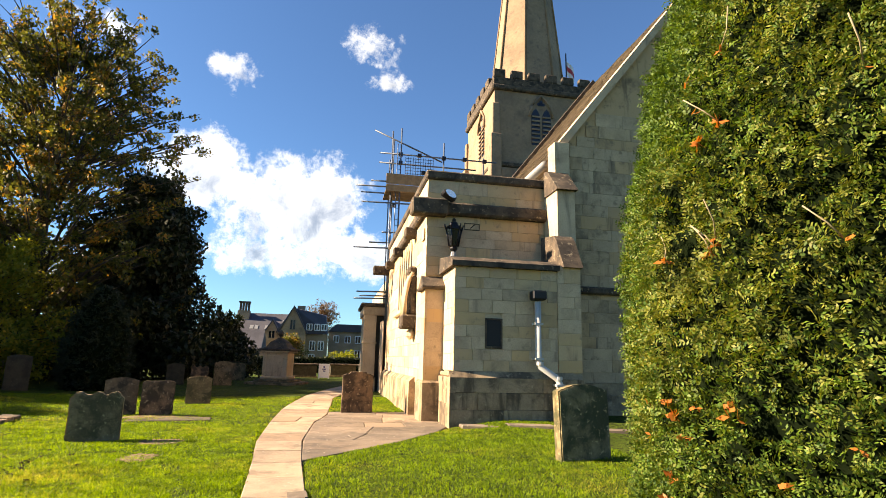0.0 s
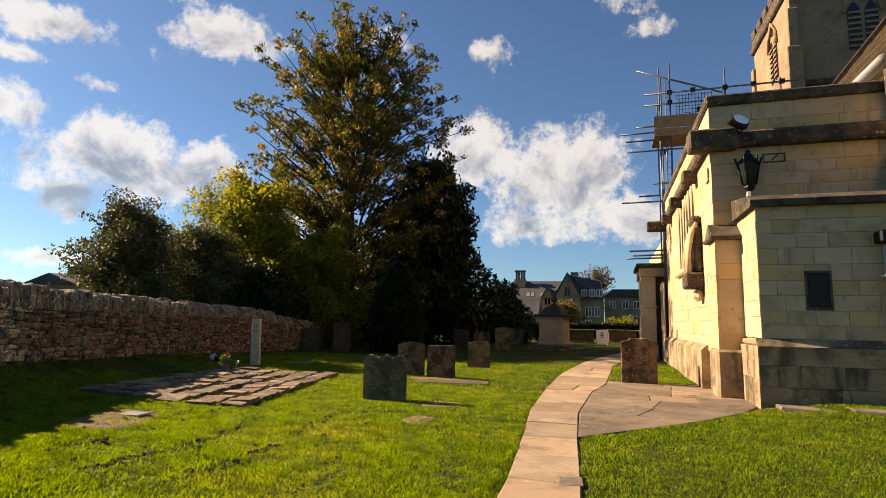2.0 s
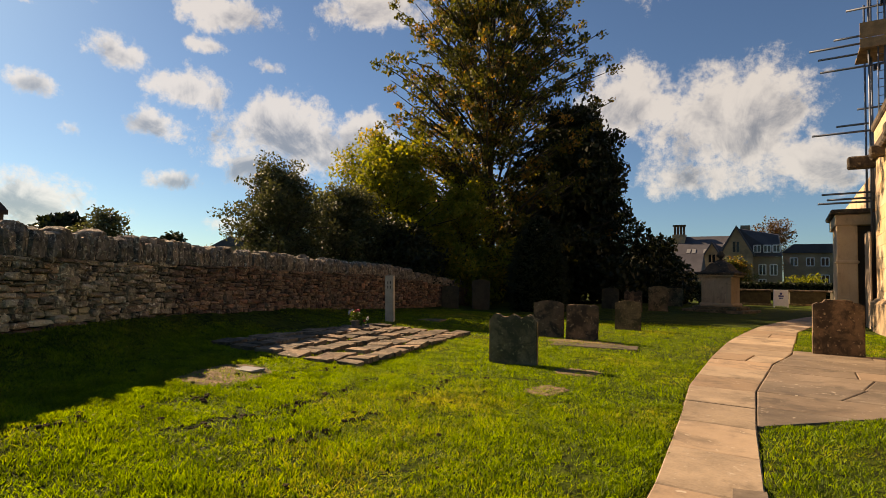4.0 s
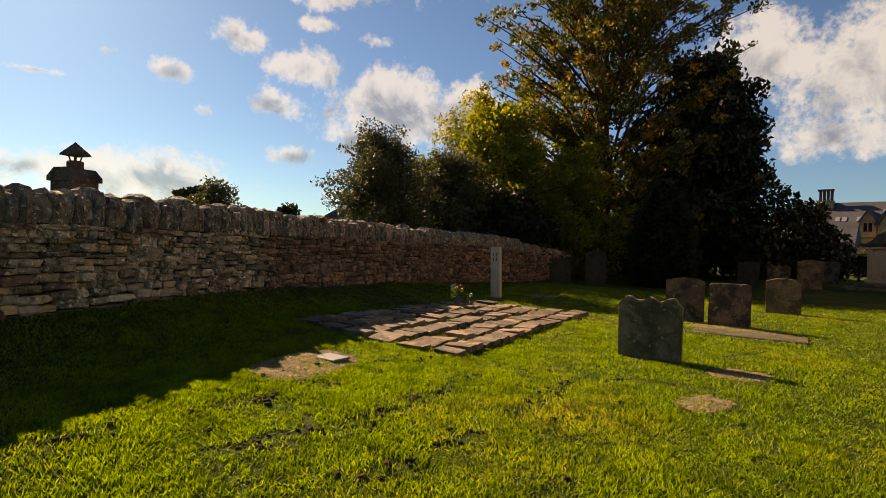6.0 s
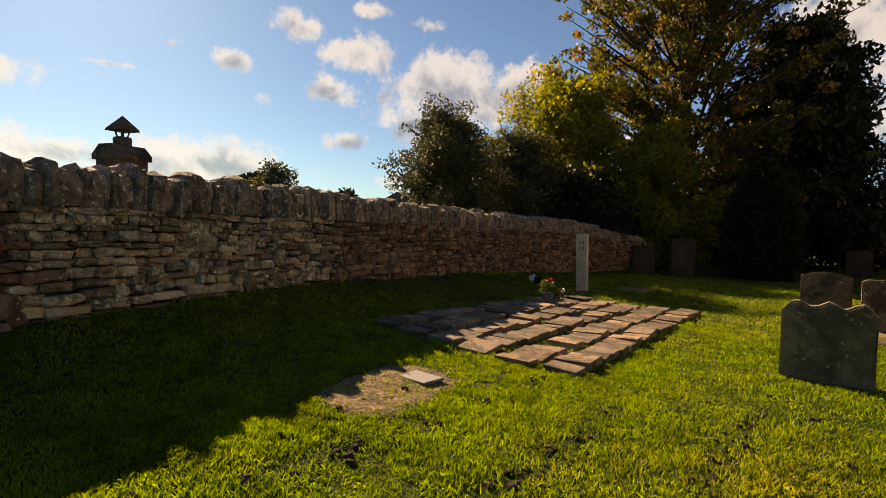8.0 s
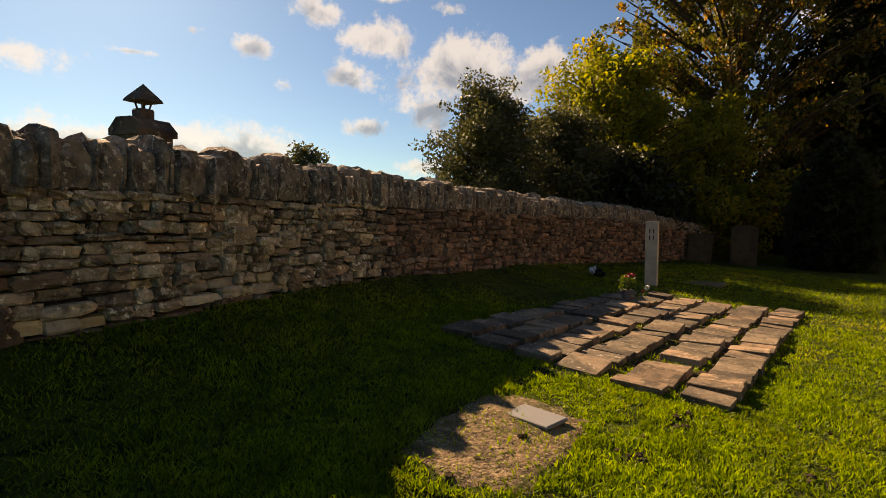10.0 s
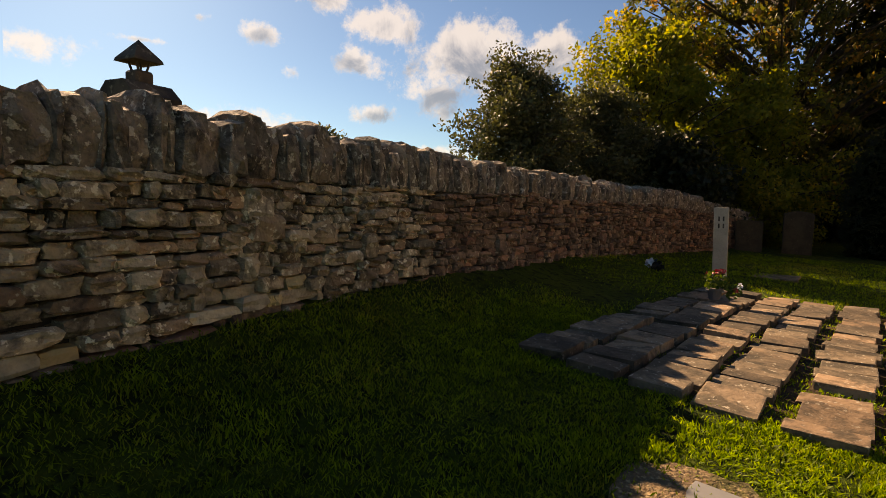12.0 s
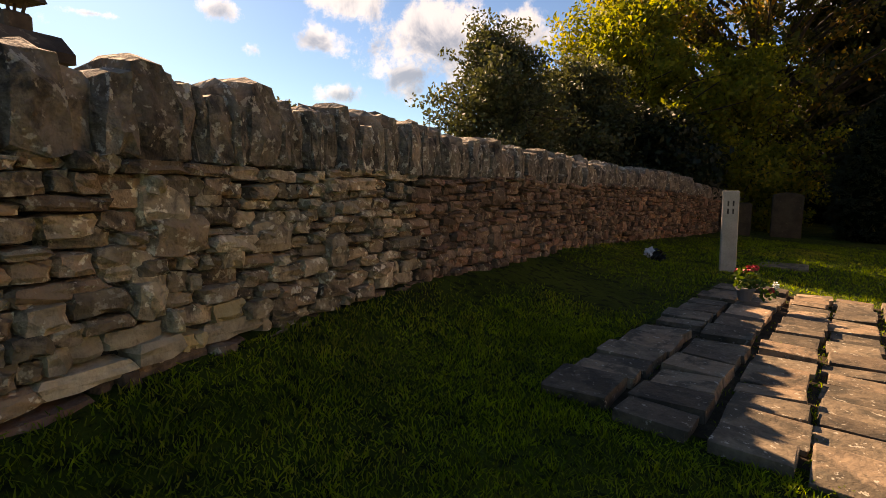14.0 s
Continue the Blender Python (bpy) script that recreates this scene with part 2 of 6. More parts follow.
HEADSTONE = mat("weathered_headstone", (0.225, 0.165, 0.09), (0.12, 0.09, 0.05), 4.0, 0.95, 0.8, 32, stain=(0.055, 0.048, 0.024), stain_at=(0.46, 0.62), stain_scale=3.4, spots=(0.34, 0.28, 0.15), spots_scale=15, spots_at=(0.60, 0.68), vary=0.12, dist=0.016)
# Darker copy of HEADSTONE: tree shade put into the colour; also on chest tombs.
HEADSTONE_SHADE = mat("shade_darkened_headstone", (0.065, 0.055, 0.033), (0.035, 0.03, 0.02), 4.0, 0.95, 0.8, 32, stain=(0.02, 0.02, 0.012), spots=(0.10, 0.09, 0.06), vary=0.1)
HEADSTONE_MOSS = mat("moss_darkened_headstone", (0.26, 0.195, 0.10), (0.13, 0.105, 0.055), 3.5, 0.95, 0.9, 30, stain=(0.035, 0.040, 0.016), stain_at=(0.42, 0.60), stain_scale=2.6, spots=(0.40, 0.31, 0.16), spots_scale=13, spots_at=(0.60, 0.68), dist=0.018)
HEADSTONE_RED = mat("rust_stained_headstone", (0.21, 0.135, 0.08), (0.105, 0.072, 0.043), 3.0, 0.95, 0.8, 32, stain=(0.032, 0.024, 0.016), stain_at=(0.42, 0.58), stain_scale=3.2, spots=(0.40, 0.31, 0.20), spots_scale=15, spots_at=(0.62, 0.69), dist=0.016)
SLAB = mat("flat_memorial_stone", (0.205, 0.152, 0.098), (0.11, 0.083, 0.055), 5.0, 0.85, 0.8, 40, stain=(0.05, 0.042, 0.028), stain_at=(0.44, 0.62), stain_scale=4.5, spots=(0.42, 0.37, 0.28), spots_scale=26, spots_at=(0.62, 0.69), vary=0.38, hue=(0.29, 0.19, 0.115), dist=0.014, streak=(0.09, 0.075, 0.05))
PAVING = mat("worn_paving_stone", (0.39, 0.295, 0.20), (0.27, 0.205, 0.14), 2.0, 0.8, 0.4, 36, stain=(0.13, 0.10, 0.07), stain_at=(0.48, 0.70), stain_scale=1.8, spots=(0.44, 0.37, 0.28), spots_scale=14, spots_at=(0.64, 0.72), vary=0.25, hue=(0.30, 0.21, 0.135))
FLAG = mat("worn_forecourt_flag", (0.205, 0.160, 0.115), (0.125, 0.098, 0.072), 2.0, 0.8, 0.4, 36, stain=(0.07, 0.056, 0.042), stain_at=(0.48, 0.70), stain_scale=1.4, spots=(0.42, 0.36, 0.27), spots_scale=12, spots_at=(0.64, 0.71), vary=0.18, hue=(0.25, 0.18, 0.12))
EARTH = mat("bare_earth", (0.23, 0.155, 0.085), (0.10, 0.07, 0.04), 6.0, 1.0, 1.0, 40, stain=(0.065, 0.065, 0.018), stain_at=(0.52, 0.68), stain_scale=3.5, spots=(0.36, 0.27, 0.15), spots_scale=30, spots_at=(0.53, 0.66), dist=0.05)
POST_STONE = mat("sawn_stone_post", (0.52, 0.44, 0.32), (0.42, 0.355, 0.26), 4.0, 0.85, 0.3, 50, stain=(0.25, 0.21, 0.15), stain_at=(0.55, 0.8), stain_scale=3)
BARK = mat("dark_bark", (0.07, 0.055, 0.04), (0.035, 0.028, 0.022), 6.0, 0.95, 0.9, 22, dist=0.03)
LEAD = plain("grey_lead", (0.235, 0.24, 0.235), 0.6, 0.2)
IRON = plain("black_iron", (0.02, 0.02, 0.022), 0.45, 0.6)
STEEL = plain("galvanised_tube", (0.13, 0.15, 0.18), 0.45, 0.5)
BOARD = mat("scaffold_board", (0.33, 0.22, 0.12), (0.22, 0.145, 0.08), 4.0, 0.85, 0.4, 40)
SLATE = mat("house_roof_slate", (0.075, 0.075, 0.085), (0.05, 0.05, 0.058), 0.8, 0.7, 0.2, 8)
HOUSE_STONE = mat("house_stone", (0.40, 0.285, 0.175), (0.27, 0.195, 0.125), 0.8, 0.9, 0.3, 8, stain=(0.14, 0.105, 0.075), stain_scale=0.6)
HOUSE_DARK = mat("house_dark_stone", (0.31, 0.235, 0.155), (0.22, 0.17, 0.115), 0.6, 0.9, 0.2, 8)
WHITE = plain("white_paint", (0.80, 0.80, 0.80), 0.5)
GLASS_DARK = plain("dark_leaded_glass", (0.012, 0.013, 0.016), 0.12)
SLATE_PANEL = plain("dark_slate_panel", (0.010, 0.010, 0.010), 0.75)
DOORWAY_DARK = plain("dark_doorway_shade", (0.045, 0.030, 0.02), 0.7)
HOARDING = mat("pale_plywood_hoarding", (0.47, 0.36, 0.25), (0.40, 0.30, 0.21), 2.0, 0.8, 0.2, 30)
LEAF_BEECH = leaf_mat("beech_leaves", (0.040, 0.052, 0.013), (0.112, 0.115, 0.023), (0.33, 0.175, 0.038), 0.46, 0.81)
LEAF_BARE = leaf_mat("russet_tree_leaves", (0.085, 0.045, 0.018), (0.16, 0.085, 0.03), None, 0.3)
# Dark foliage: its own deep green, with the trees' shade put into the colour.
LEAF_DARK = leaf_mat("dark_shaded_leaves", (0.010, 0.016, 0.006), (0.024, 0.033, 0.012), None, 0.2)
LEAF_YELLOW = leaf_mat("yellowing_leaves", (0.105, 0.145, 0.018), (0.25, 0.255, 0.032), (0.44, 0.32, 0.04), 0.62, 0.86)
LEAF_OAK = leaf_mat("grey_green_leaves", (0.045, 0.055, 0.026), (0.10, 0.112, 0.055), None, 0.3)
LEAF_YEW = leaf_mat("yew_needles", (0.030, 0.080, 0.012), (0.135, 0.215, 0.026), (0.21, 0.215, 0.04), 0.32, 0.80, 4.0)
# Near-black and without gloss: shade deep in the yew, put into the colour.
YEW_DEEP = mat("yew_inner_shade", (0.006, 0.010, 0.004), (0.003, 0.005, 0.002), 8.0, 1.0, 0.5, 20, spec=0.0)
BLADE = leaf_mat("grass_blades", (0.062, 0.138, 0.005), (0.262, 0.395, 0.019), (0.37, 0.37, 0.055), 0.58, 0.83, 3.2)
LAWN = mat("lawn_turf", (0.034, 0.060, 0.006), (0.072, 0.104, 0.011), 1.3, 1.0, 1.0, 60, stain=(0.050, 0.047, 0.016), stain_at=(0.55, 0.78), stain_scale=0.9, spots=(0.012, 0.016, 0.006), spots_scale=10, spots_at=(0.50, 0.62), dist=0.08, spec=0.1)
SOIL = mat("dark_soil", (0.075, 0.055, 0.033), (0.035, 0.027, 0.018), 8.0, 1.0, 0.9, 40, dist=0.03, spec=0.05)
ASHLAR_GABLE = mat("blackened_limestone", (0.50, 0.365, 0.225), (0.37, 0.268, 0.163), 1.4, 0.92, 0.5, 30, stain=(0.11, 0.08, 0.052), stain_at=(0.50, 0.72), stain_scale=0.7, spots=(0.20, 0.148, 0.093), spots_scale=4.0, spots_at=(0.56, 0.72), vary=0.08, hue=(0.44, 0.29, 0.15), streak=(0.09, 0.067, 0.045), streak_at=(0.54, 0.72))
RUSSET = leaf_mat("russet_leaves", (0.30, 0.075, 0.015), (0.42, 0.15, 0.03), None, 0.3)
TWIG = plain("dry_twig", (0.32, 0.25, 0.15), 0.8)
RED_PETAL = plain("red_petals", (0.55, 0.03, 0.035), 0.5)
PLASTIC_PIPE = plain("grey_downpipe", (0.46, 0.46, 0.43), 0.55)


# ---- mesh helpers ----
def link(name, verts, faces, material, parent=None, label="", smooth=False):
    me = bpy.data.meshes.new(name)
    me.from_pydata([tuple(v) for v in verts], [], faces)
    me.materials.append(material)
    if smooth:
        me.polygons.foreach_set("use_smooth", [True] * len(me.polygons))
    me.update()
    ob = new(name, me)
    ob.parent = parent
    if label:
        ob["label"] = label
    return ob


def part(name, bm, material, parent=None, label="", smooth=False):
    me = bpy.data.meshes.new(name)
    bmesh.ops.recalc_face_normals(bm, faces=bm.faces[:])
    bm.to_mesh(me)
    bm.free()
    me.materials.append(material)
    if smooth:
        me.polygons.foreach_set("use_smooth", [True] * len(me.polygons))
    ob = new(name, me)
    ob.parent = parent
    if label:
        ob["label"] = label
    return ob


def empty(name, at=(0, 0, 0)):
    ob = new(name)
    ob.location = at
    return ob


def thing(name, at, label, category, group="", kind=""):
    return tagged(empty(name, at), label, category, group, kind)


def add_box(bm, lo, hi, bevel=0.0, m=None):
    size = [hi[i] - lo[i] for i in range(3)]
    mid = [(hi[i] + lo[i]) / 2 for i in range(3)]
    made = bmesh.ops.create_cube(bm, size=1.0, matrix=Matrix.Translation(mid) @ Matrix.Diagonal((*size, 1)))
    verts = made["verts"]
    if bevel:
        edges = list({e for v in verts for e in v.link_edges})
        made = bmesh.ops.bevel(bm, geom=edges, offset=bevel, segments=1, affect="EDGES", profile=0.5)
        verts = list({v for f in made["faces"] for v in f.verts} | {v for v in verts if v.is_valid})
    if m is not None:
        bmesh.ops.transform(bm, matrix=m, verts=[v for v in verts if v.is_valid])
    return bm


def box(name, lo, hi, material, parent=None, bevel=0.0, label="", m=None):
    return part(name, add_box(bmesh.new(), lo, hi, bevel, m), material, parent, label)


def prism(name, outline, axis, lo, hi, material, parent=None, label="", bevel=0.0):
    """A flat outline (pairs of the two other axes, in order) pushed from lo to hi along axis."""
    bm = bmesh.new()
    k = "xyz".index(axis)

    def at(p, v):
        q = list(p)
        q.insert(k, v)
        return q

    f = bm.faces.new([bm.verts.new(at(p, lo)) for p in outline])
    made = bmesh.ops.extrude_face_region(bm, geom=[f])
    d = [0, 0, 0]
    d[k] = hi - lo
    bmesh.ops.translate(bm, vec=d, verts=[v for v in made["geom"] if isinstance(v, bmesh.types.BMVert)])
    if bevel:
        bmesh.ops.bevel(bm, geom=bm.edges[:], offset=bevel, segments=1, affect="EDGES")
    return part(name, bm, material, parent, label)


def tube(name, points, radius, material, parent=None, sides=8, label="", radii=None):
    """A round tube along points."""
    verts, faces = [], []
    pts = [Vector(p) for p in points]
    for i, p in enumerate(pts):
        d = (pts[min(i + 1, len(pts) - 1)] - pts[max(i - 1, 0)]).normalized()
        a = d.cross(Vector((0, 0, 1)) if abs(d.z) < 0.9 else Vector((1, 0, 0))).normalized()
        b = d.cross(a)
        r = radii[i] if radii else radius
        for s in range(sides):
            c = 2 * math.pi * s / sides
            verts.append(p + a * (r * math.cos(c)) + b * (r * math.sin(c)))
    for i in range(len(pts) - 1):
        for s in range(sides):
            t = (s + 1) % sides
            faces.append((i * sides + s, i * sides + t, (i + 1) * sides + t, (i + 1) * sides + s))
    faces.append(tuple(range(sides))[::-1])
    faces.append(tuple(range((len(pts) - 1) * sides, len(pts) * sides)))
    return link(name, verts, faces, material, parent, label, True)


def lathe(bm, profile, sides=16, at=(0, 0, 0)):
    rings = []
    for r, z in profile:
        rings.append([bm.verts.new((at[0] + r * math.cos(2 * math.pi * s / sides), at[1] + r * math.sin(2 * math.pi * s / sides), at[2] + z)) for s in range(sides)])
    for a, b in zip(rings[:-1], rings[1:]):
        for s in range(sides):
            bm.faces.new((a[s], a[(s + 1) % sides], b[(s + 1) % sides], b[s]))
    bm.faces.new(rings[0][::-1])
    bm.faces.new(rings[-1])
    return bm


def stone_mesh(name, seed, material, rough=0.06, chamfer=0.09):
    """A unit stone block, its corners cut and its faces a little uneven."""
    rng = random.Random(seed)
    bm = bmesh.new()
    bmesh.ops.create_cube(bm, size=1.0)
    bmesh.ops.bevel(bm, geom=bm.edges[:], offset=chamfer, segments=1, affect="EDGES")
    for v in bm.verts:
        v.co += Vector((rng.uniform(-rough, rough), rng.uniform(-rough, rough), rng.uniform(-rough, rough)))
    me = bpy.data.meshes.new(name)
    bm.to_mesh(me)
    bm.free()
    me.materials.append(material)
    return me


def rubble_mesh(name, seed, material, rough=0.10, square=0.55):
    """A unit field stone: a subdivided cube drawn towards a ball, with knocks and hollows."""
    rng = random.Random(seed)
    bm = bmesh.new()
    bmesh.ops.create_cube(bm, size=1.0)
    bmesh.ops.subdivide_edges(bm, edges=bm.edges[:], cuts=2, use_grid_fill=True)
    for v in bm.verts:
        ball = v.co.normalized() * 0.62
        c = v.co.lerp(ball, 1 - square)
        k = noise.noise(Vector((v.co.x * 2.1 + seed * 3.7, v.co.y * 2.1, v.co.z * 2.1 + seed)))
        v.co = c * (1 + rough * 1.6 * k) + Vector((rng.uniform(-rough, rough), rng.uniform(-rough, rough), rng.uniform(-rough, rough))) * 0.45
    me = bpy.data.meshes.new(name)
    bm.to_mesh(me)
    bm.free()
    me.materials.append(material)
    return me


BLOCK = {}


def block(name, parent, lo, hi, material, rough=0.0, chamfer=0.02, seed=0):
    """A dressed block: an object of its own on a shared mesh."""
    key = (name, material.name, rough, chamfer, seed)
    if key not in BLOCK:
        BLOCK[key] = stone_mesh(name, seed, material, rough, chamfer)
    ob = new(name, BLOCK[key])
    ob.parent = parent
    ob.matrix_basis = Matrix.Translation([(lo[i] + hi[i]) / 2 for i in range(3)]) @ Matrix.Diagonal((*[hi[i] - lo[i] for i in range(3)], 1))
    return ob


def ashlar(parent, axis, face, out, u0, u1, z0, z1, material, course=0.31, length=0.75, holes=(), seed=1, proud=0.012, deep=0.05, top=None):
    """Courses of dressed blocks on a wall face. axis: the face's normal; face: its place; out: +1 or -1, the side that the blocks stand proud to."""
    rng = random.Random(seed)
    z, row = z0, 0
    while z < z1 - 0.05:
        h = min(course * rng.uniform(0.85, 1.15), z1 - z)
        if z1 - (z + h) < 0.12:
            h = z1 - z
        a, b = u0, u1
        if top:
            a, b = max(a, top(z + h)[0]), min(b, top(z + h)[1])
        u = a - (rng.uniform(0.2, 0.6) * length if row % 2 else 0)
        while u < b - 0.02:
            w = length * rng.uniform(0.65, 1.35)
            lo, hi = max(u, a), min(u + w, b)
            if b - hi < 0.15:
                hi = b
            u += w if hi != b else 99
            spans = [(lo, hi)]
            for hu0, hu1, hz0, hz1 in holes:
                if z + h > hz0 + 0.03 and z < hz1 - 0.03:
                    nxt = []
                    for s0, s1 in spans:
                        if s1 <= hu0 or s0 >= hu1:
                            nxt.append((s0, s1))
                        else:
                            if hu0 - s0 > 0.03:
                                nxt.append((s0, hu0))
                            if s1 - hu1 > 0.03:
                                nxt.append((hu1, s1))
                    spans = nxt
            for s0, s1 in spans:
                if s1 - s0 < 0.04:
                    continue
                e0, e1 = sorted((face - out * deep, face + out * (proud + rng.uniform(-0.003, 0.003))))
                g = 0.003
                if axis == "y":
                    block("ashlar_block", parent, (s0 + g, e0, z + g), (s1 - g, e1, z + h - g), material)
                else:
                    block("ashlar_block", parent, (e0, s0 + g, z + g), (e1, s1 - g, z + h - g), material)
        z += h
        row += 1


# ---- ground ----
WALL = [(-5.0, -3.2), (-6.3, 0.6), (-7.4, 3.5), (-7.95, 4.75), (-8.51, 5.91), (-9.07, 7.07), (-9.67, 8.49), (-10.5, 11.1), (-11.2, 13.3), (-11.9, 15.6), (-12.3, 18.5), (-12.65, 22.0), (-13.0, 26.0)]
BANK = [(-20, 1.0), (9.5, 1.0), (12.5, 0.86), (16, 0.54), (20, 0.32), (26, 0.05), (60, 0.0)]
RISE = [(-1, 0.57), (0, 0.57), (0.5, 0.38), (1.0, 0.27), (1.5, 0.215), (2.6, 0.18), (3.3, 0.10), (4.6, 0.02), (6, 0.0)]


def between(rows, v):
    for (a, p), (b, q) in zip(rows[:-1], rows[1:]):
        if v <= b:
            return p + (q - p) * min(max((v - a) / (b - a), 0), 1)
    return rows[-1][1]


def wall_gap(x, y):
    """How far (x, y) lies in front of the churchyard wall (negative: behind it)."""
    best = 1e9
    for (ax, ay), (bx, by) in zip(WALL[:-1], WALL[1:]):
        dx, dy = bx - ax, by - ay
        k = min(max(((x - ax) * dx + (y - ay) * dy) / (dx * dx + dy * dy), 0), 1)
        px, py = x - ax - k * dx, y - ay - k * dy
        d = math.hypot(px, py)
        if d < abs(best):
            best = d if px * dy - py * dx > 0 else -d
    return best


def smooth(k):
    k = min(max(k, 0.0), 1.0)
    return k * k * (3 - 2 * k)


def path_left(y):
    return between([(-30, -1.05), (5.5, -1.10), (7, -1.15), (9, -1.31), (11, -1.50), (14, -1.58), (17.5, -1.58), (20, -1.42), (23, -1.18), (26.5, -0.60), (30, 0.17), (36, 1.7), (50, 5.0)], y)


def path_right(y):
    return between([(-30, -0.38), (5.5, -0.40), (7, -0.48), (9.1, -0.63), (9.1001, -0.63), (11, -0.72), (14, -0.6), (15.6, -0.32), (21.5, -0.15), (26.5, 0.55), (30, 1.35), (36, 2.9), (50, 6.2)], y)


def paved(x, y):
    """On the path or the paved forecourt."""
    if path_left(y) < x < path_right(y) and -20 < y < 45:
        return True
    return forecourt(x, y)


def forecourt(x, y):
    if not (9.1 < y < 16.4) or x > 2.35 or x < path_right(y) - 0.01:
        return False
    return x < between([(9.1, -0.63), (10.06, 0.30), (11.2, 1.25), (12.42, 2.1), (12.9, 2.35), (20, 2.35)], y)


def ground_z(x, y):
    g = wall_gap(x, y)
    z = between(BANK, y) * between(RISE, g) if g < 6 else 0.0
    z += 0.035 * noise.noise((x * 0.35, y * 0.35, 0.0)) * smooth((abs(x + 0.9) - 0.5) / 1.5)
    if 2.2 < x < 11 and y > 8:
        z += 0.16 * smooth((x - 2.2) / 1.5) * smooth((y - 10.5) / 2.2)      # bank against the church
    if paved(x, y):
        z -= 0.05
    return z


def make_ground():
    xs = [-900, -300, -120, -60, -36, -26, -20] + [v * 0.5 for v in range(-34, -20)] + [v * 0.125 for v in range(-80, 41)] + [6, 7, 8, 10, 14, 20, 30, 60, 140, 400, 1000]
    ys = [-600, -200, -60, -20, -10, -5, -3, -2, -1] + [v * 0.125 for v in range(0, 153)] + [v * 0.5 for v in range(39, 81)] + [42, 45, 50, 60, 75, 100, 140, 250, 500, 1200]
    verts = [(x, y, ground_z(x, y)) for y in ys for x in xs]
    w = len(xs)
    faces = [(j * w + i, j * w + i + 1, (j + 1) * w + i + 1, (j + 1) * w + i) for j in range(len(ys) - 1) for i in range(w - 1)]
    ob = link("ground", verts, faces, LAWN, smooth=True)
    tagged(ob, "mown green churchyard lawn with worn bare patches", "lawn", kind="structure")


make_ground()


def make_paving():
    path = thing("path", (0, 0, 0), "worn buff sandstone slab footpath through the lawn", "path", kind="structure")
    rng = random.Random(5)
    bed_v, bed_f = [], []
    ys = [v * 0.5 for v in range(-20, 91)]
    for y in ys:
        bed_v += [(path_left(y) - 0.03, y, -0.035), (path_right(y) + 0.03, y, -0.035)]
    bed_f = [(2 * i, 2 * i + 1, 2 * i + 3, 2 * i + 2) for i in range(len(ys) - 1)]
    link("path_bed", bed_v, bed_f, EARTH, path)
    y = -6.04
    while y < 44:
        y2 = y + 1.0 + rng.uniform(-0.07, 0.07) * (y > 10)
        g = 0.006
        cuts = [0.0, 1.0] if y < 10 or rng.random() < 0.8 else [0.0, rng.uniform(0.4, 0.6), 1.0]
        for c0, c1 in zip(cuts[:-1], cuts[1:]):
            quad = []
            for yy, cc in ((y + g, c0), (y + g, c1), (y2 - g, c1), (y2 - g, c0)):
                l, r = path_left(yy), path_right(yy)
                quad.append((l + (r - l) * cc + (g if cc == c0 else -g), yy))
            slab("paving_slab", quad, rng.uniform(-0.004, 0.006), path, rng)
        y = y2
    slab("paving_slab", [(-0.67, 6.86), (-0.46, 6.92), (-0.49, 7.22), (-0.69, 7.15)], 0.009, path, rng, FLAG)      # small dark mending stone
    court = thing("forecourt", (0, 0, 0), "large worn stone flags before the church wall", "paving", kind="structure")
    link("forecourt_bed", [(-0.63, 9.1, -0.03), (0.3, 10.06, -0.03), (2.3, 12.8, -0.03), (2.3, 16.4, -0.03), (-0.3, 16.4, -0.03), (-0.7, 12, -0.03)], [(0, 1, 2, 3, 4, 5)], EARTH, court)
    y = 9.12
    while y < 16.35:
        y2 = min(y + rng.uniform(0.75, 1.15), 16.4)
        ym = (y + y2) / 2

        def edge(yy):
            return between([(9.1, -0.6), (10.06, 0.30), (11.2, 1.25), (12.42, 2.1), (12.9, 2.30), (20, 2.30)], yy)
        total = edge(ym) - path_right(ym)
        count = max(1, round(total / 1.15))
        cuts = [i / count + (rng.uniform(-0.06, 0.06) if 0 < i < count else 0) for i in range(count + 1)]
        for c0, c1 in zip(cuts[:-1], cuts[1:]):
            quad = []
            for yy, cc in ((y + 0.006, c0), (y + 0.006, c1), (y2 - 0.006, c1), (y2 - 0.006, c0)):
                l, r = path_right(yy), edge(yy)
                quad.append((l + (r - l) * cc + (0.006 if cc == c0 else -0.006), yy))
            if abs(quad[1][0] - quad[0][0]) + abs(quad[2][0] - quad[3][0]) > 0.2:
                slab("paving_slab", quad, rng.uniform(-0.006, 0.006), court, rng, FLAG)
        y = y2
    # narrow stone drip course along the church wall
    for i in range(9):
        x0 = 2.5 + i * 0.95
        slab("kerb_slab", [(x0, 12.35 - i * 0.28), (x0 + 0.93, 12.35 - (i + 1) * 0.28), (x0 + 0.93, 12.72 - (i + 1) * 0.28), (x0, 12.72 - i * 0.28)], ground_z(x0 + 0.4, 12.4 - i * 0.28) + 0.035, court, rng, FLAG)


